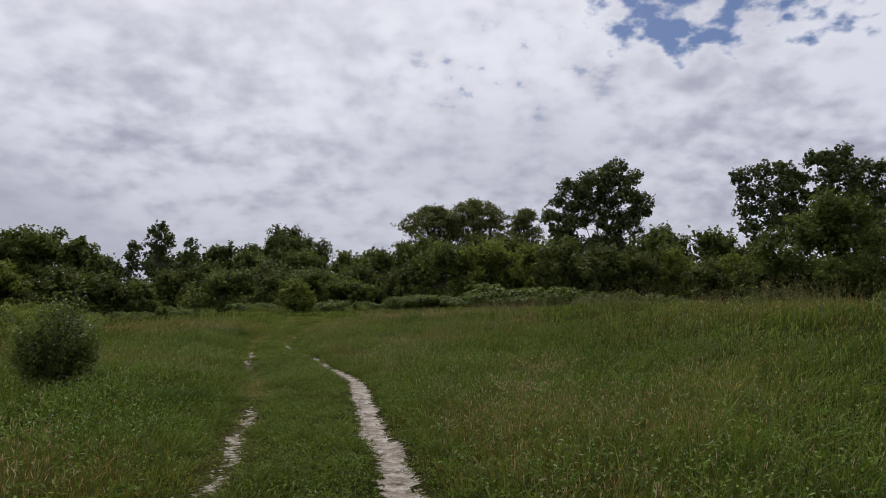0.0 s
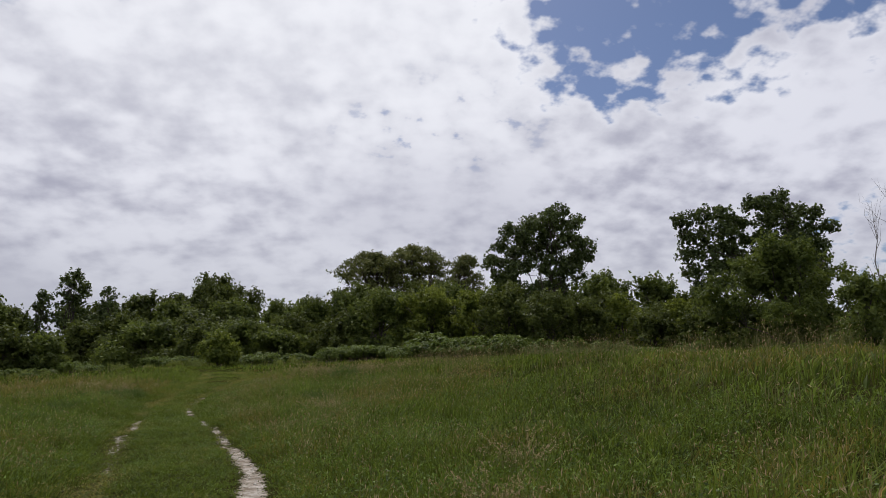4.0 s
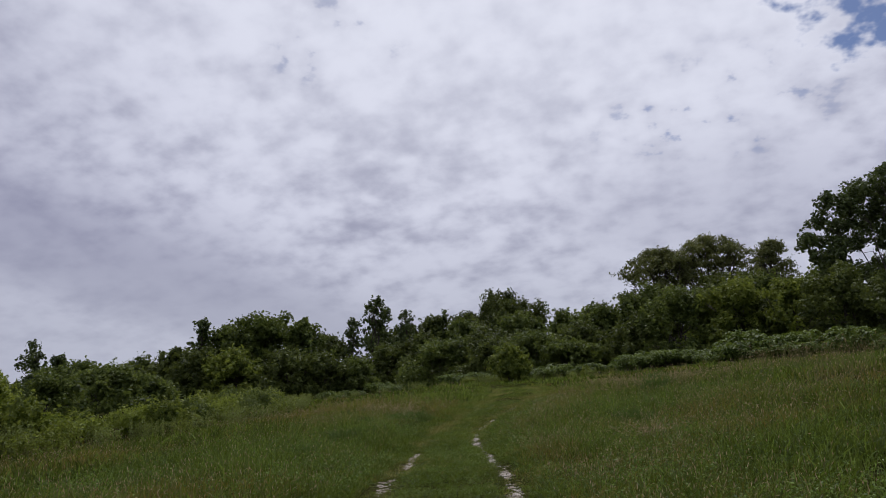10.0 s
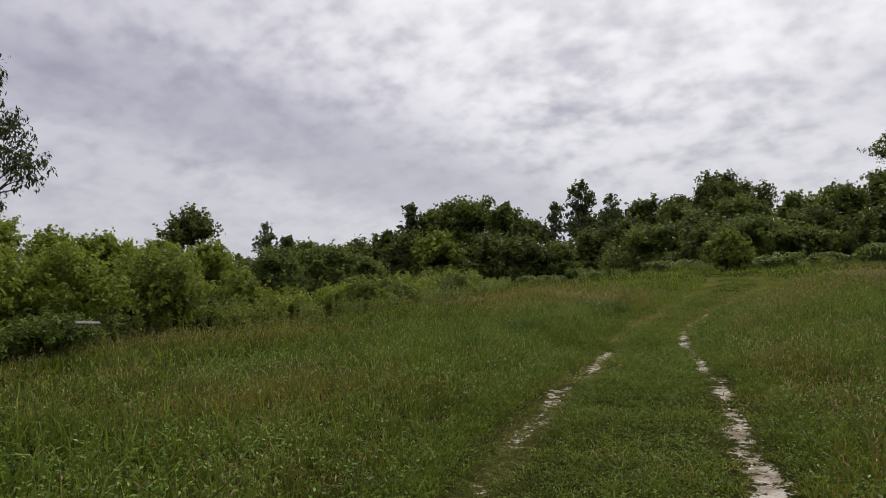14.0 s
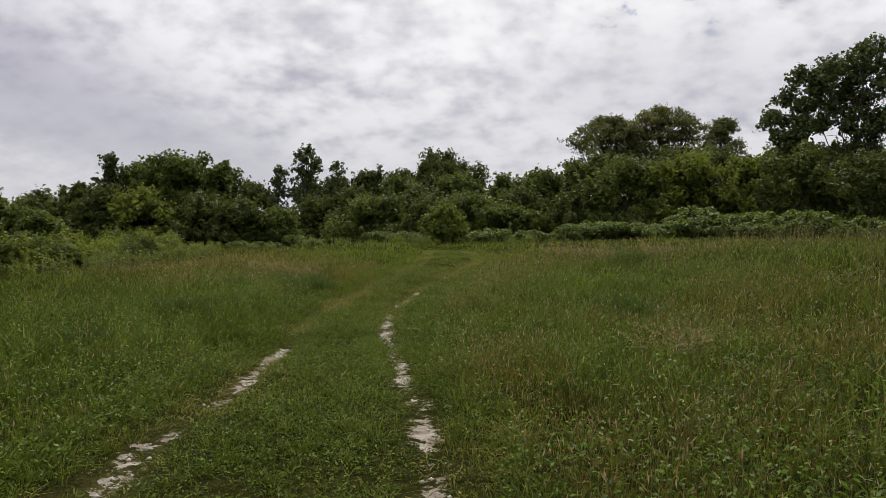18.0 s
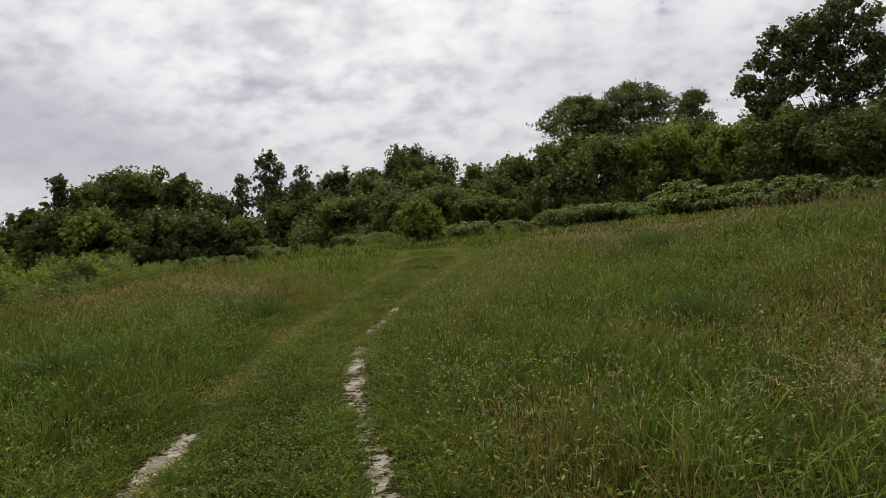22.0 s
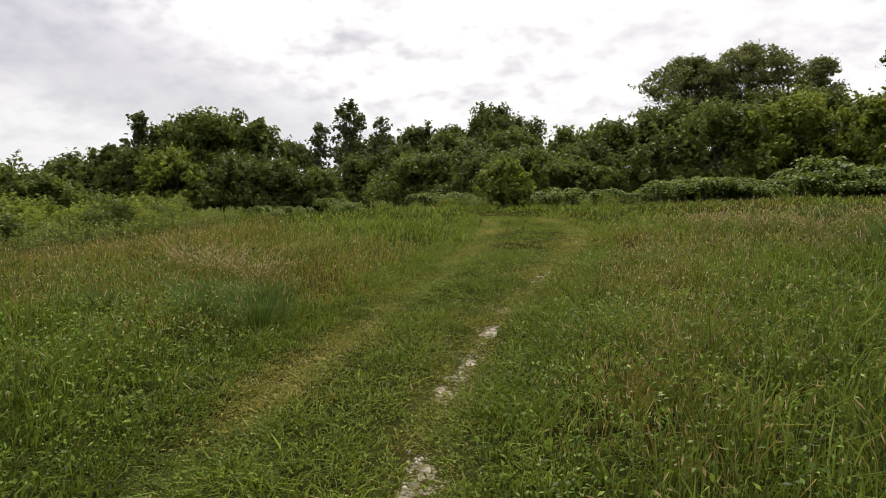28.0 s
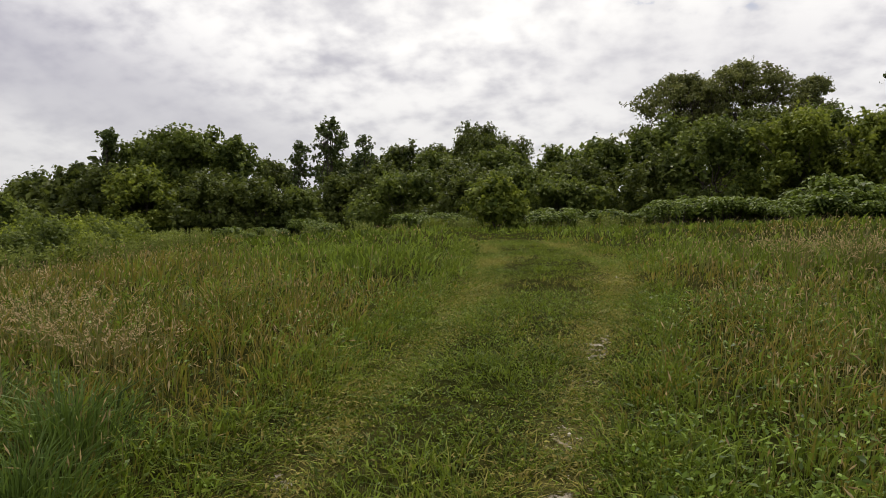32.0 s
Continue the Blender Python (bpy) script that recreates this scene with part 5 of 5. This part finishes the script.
def make_pale_tufts():
    """Arching tufts of pale seeding grass."""
    rng = np.random.default_rng(15)
    first = None
    for x, y, size in ((-2.1, 22.3, 0.9), (-1.8, 22.8, 0.9), (-4.1, 38.7, 1.2), (-3.2, 38.4, 1.2), (-2.4, 37.6, 1.1), (-11.3, 31.5, 1.0), (-12.4, 32.2, 1.1), (-10.6, 31.2, 0.9), (-0.8, 37.2, 1.2), (0.6, 8.6, 0.9), (1.3, 10.4, 1.0)):
        m = pose(x, y, float(height(np.array(x), np.array(y))) - 0.02, 0, 0, rng.uniform(0, 360)) @ Matrix.Scale(size, 4)
        if first is None:
            n = 90
            off = rng.normal(size=(n, 2)) * 0.13
            tall = rng.uniform(0.42, 0.75, n)
            way = np.c_[off * 2.6, np.zeros(n)]
            v, t, tone, dry = blades(rng, off[:, 0], off[:, 1], np.zeros(n), tall, np.full(n, 0.006), rng.random(n), 0.4, way)
            first = tagged(new("seeding_tuft"), "tuft of pale arching seeding grass", "grass tuft", "pale tufts in the meadow")
            first.matrix_basis = m
            part("tuft_base", mesh_from("tuft_base", v, t, STALK, [("tone", tone)]), first)
            tip = v.reshape(n, 4, 3)[:, 3]
            k = np.repeat(np.arange(n), 9)
            back = unit(v.reshape(n, 4, 3)[:, 1] - tip)[k]
            p = tip[k] + back * rng.uniform(0, 0.13, (len(k), 1)) + rng.normal(size=(len(k), 3)) * 0.008
            q, f4, tones = leaf_quads(rng, p, rng.normal(size=(len(k), 3)), 0.012, 0.005, -back + rng.normal(size=(len(k), 3)) * 0.4)
            part("plume", mesh_from("plume", q, f4, SEED, [("tone", tones)]), first)
        else:
            copy_thing(first, m).matrix_basis = m


make_tussocks()
make_pale_tufts()
single_bush("bush", -18.6, 12.3, 3.5, 2.9, "mid", 0.05, "dense green bush under the birch", 43, 0.22)
single_bush("bush", -21.6, 11.2, 4.0, 3.4, "mid", 0.055, "tall dark green bush beside the birch", 45, 0.24)
single_bush("bush", -26.8, 10.5, 3.9, 2.6, "birch", 0.06, "upright brownish green bush at the meadow's edge", 46, 0.26)
single_bush("bush", -19.3, 14.6, 2.2, 2.8, "mid", 0.05, "dark green bush at the birch's foot", 47, 0.22)
single_bush("bush", -21.4, 15.9, 1.4, 2.6, "mid", 0.055, "low green bush at the foot of the birch", 44, 0.22)
single_bush("bush", -22.2, 19.2, 1.35, 3.0, "near", 0.05, "low green bramble mound at the meadow's edge", 41, 0.2)
single_bush("bush", -22.3, 17.3, 1.0, 2.6, "near", 0.04, "low leafy bramble patch in the grass", 42, 0.18)
single_bush("bush", -25.6, 18.2, 4.0, 4.6, "yellow", 0.075, "tall rounded yellow-green bush beside the birch", 48, 0.3)
single_bush("bush", -25.6, 21.4, 3.7, 4.2, "yellow", 0.075, "large leafy yellow-green bush behind the weeds", 49, 0.3)
single_bush("bush", -28.6, 26.4, 3.9, 4.6, "light", 0.08, "large light green bush behind the weeds", 50, 0.32)


def make_rubble():
    rng = np.random.default_rng(9)
    x, y = scatter(rng, 60000, -10, 2, -1, 40)
    lat, along = track_coords(x, y)
    keep = rng.random(len(x)) < bareness(lat, along) ** 2 * 0.9
    x, y = x[keep], y[keep]
    n = len(x)
    s = rng.uniform(0.006, 0.03, n) * rng.uniform(0.5, 1.2, n)
    z = height(x, y) - 0.045
    octa = np.array([(1, 0, 0), (0, 1, 0), (-1, 0, 0), (0, -1, 0), (0, 0, 0.7), (0, 0, -0.6)], float)
    v = octa[None] * rng.uniform(0.6, 1.4, (n, 6, 1)) * s[:, None, None]
    a = rng.uniform(0, 6.28, n)
    c, si = np.cos(a)[:, None], np.sin(a)[:, None]
    v = np.stack([v[..., 0] * c - v[..., 1] * si, v[..., 0] * si + v[..., 1] * c, v[..., 2]], -1) + np.c_[x, y, z][:, None]
    tri = np.array([(0, 1, 4), (1, 2, 4), (2, 3, 4), (3, 0, 4), (1, 0, 5), (2, 1, 5), (3, 2, 5), (0, 3, 5)])
    me = mesh_from("chalk_rubble", v.reshape(-1, 3), (np.arange(n)[:, None, None] * 6 + tri[None]).reshape(-1, 3), CHALK)
    tagged(new("chalk_rubble", me), "pale chalk crumbs lying in the worn wheel ruts", "stones", kind="stuff")


make_rubble()


# ---------------------------------------------------------------- power line behind the western woods
def box_mesh(name, sx, sy, sz, mat, bevel=0.01):
    bm = bmesh.new()
    bmesh.ops.create_cube(bm, size=1.0)
    bmesh.ops.scale(bm, vec=(sx, sy, sz), verts=bm.verts)
    bmesh.ops.bevel(bm, geom=bm.edges[:], offset=bevel, segments=1, affect="EDGES")
    me = bpy.data.meshes.new(name)
    bm.to_mesh(me)
    bm.free()
    me.materials.append(mat)
    return me


def make_power_line():
    wire_mat, n = material("dark_cable")
    coat = n.add("ShaderNodeBsdfPrincipled")
    n.put(n.mix(n.noise(None, 3.0), rgb(0.02, 0.02, 0.022), rgb(0.05, 0.05, 0.055)), coat.inputs["Base Color"])
    coat.inputs["Roughness"].default_value = 0.6
    finish(n, coat.outputs[0])
    stands = [(-61.3, -10.0, 5.5), (-45.72, 7.71, 4.33), (-84.5, 35.2, 5.75)]
    tips = []
    for x, y, top in stands:
        ground_z = float(height(np.array(x), np.array(y)))
        root = plant("power_pole", x, y, "weathered wooden power pole with a short crossarm", "utility pole", "power poles")
        h = top - ground_z + 0.05
        part("shaft", tubes("shaft", [[(0, 0, 0, 0.15), (0.01, 0, h * 0.5, 0.13), (0, 0.01, h, 0.10)]], BARK, 10), root)
        arm = part("crossarm", box_mesh("crossarm", 0.10, 1.0, 0.11, BARK), root)
        arm.location = (0.12, 0, h - 0.32)
        for side in (-0.45, 0.45):
            knob = part("insulator", tubes("insulator", [[(0, 0, 0, 0.03), (0, 0, 0.05, 0.05), (0, 0, 0.10, 0.05), (0, 0, 0.13, 0.02)]], wire_mat, 8), root, "dark glazed insulator")
            knob.location = (0.12, side, h - 0.265)
        tips.append((x + 0.12, y, top - 0.15))
    for a, b in zip(tips, tips[1:]):
        for side in (-0.45, 0.45):
            p, q = np.array(a) + (0, side, 0), np.array(b) + (0, side, 0)
            line = [(*(p + (q - p) * t - np.array([0, 0, 0.5 * 4 * t * (1 - t)])), 0.013) for t in np.linspace(0, 1, 13)]
            tagged(new("power_cable", tubes("power_cable", [line], wire_mat, 5)), "thin dark overhead cable sagging between wooden poles", "cable", "overhead cables")


make_power_line()
board = tagged(new("board", box_mesh("board", 0.50, 0.20, 0.03, bark_material("weathered_board", (0.09, 0.08, 0.065), (0.19, 0.17, 0.145)), 0.006)), "weathered grey board lying on the bramble mound", "board")
board.matrix_basis = pose(-17.75, 18.0, 0.72, 12, 4, 66)
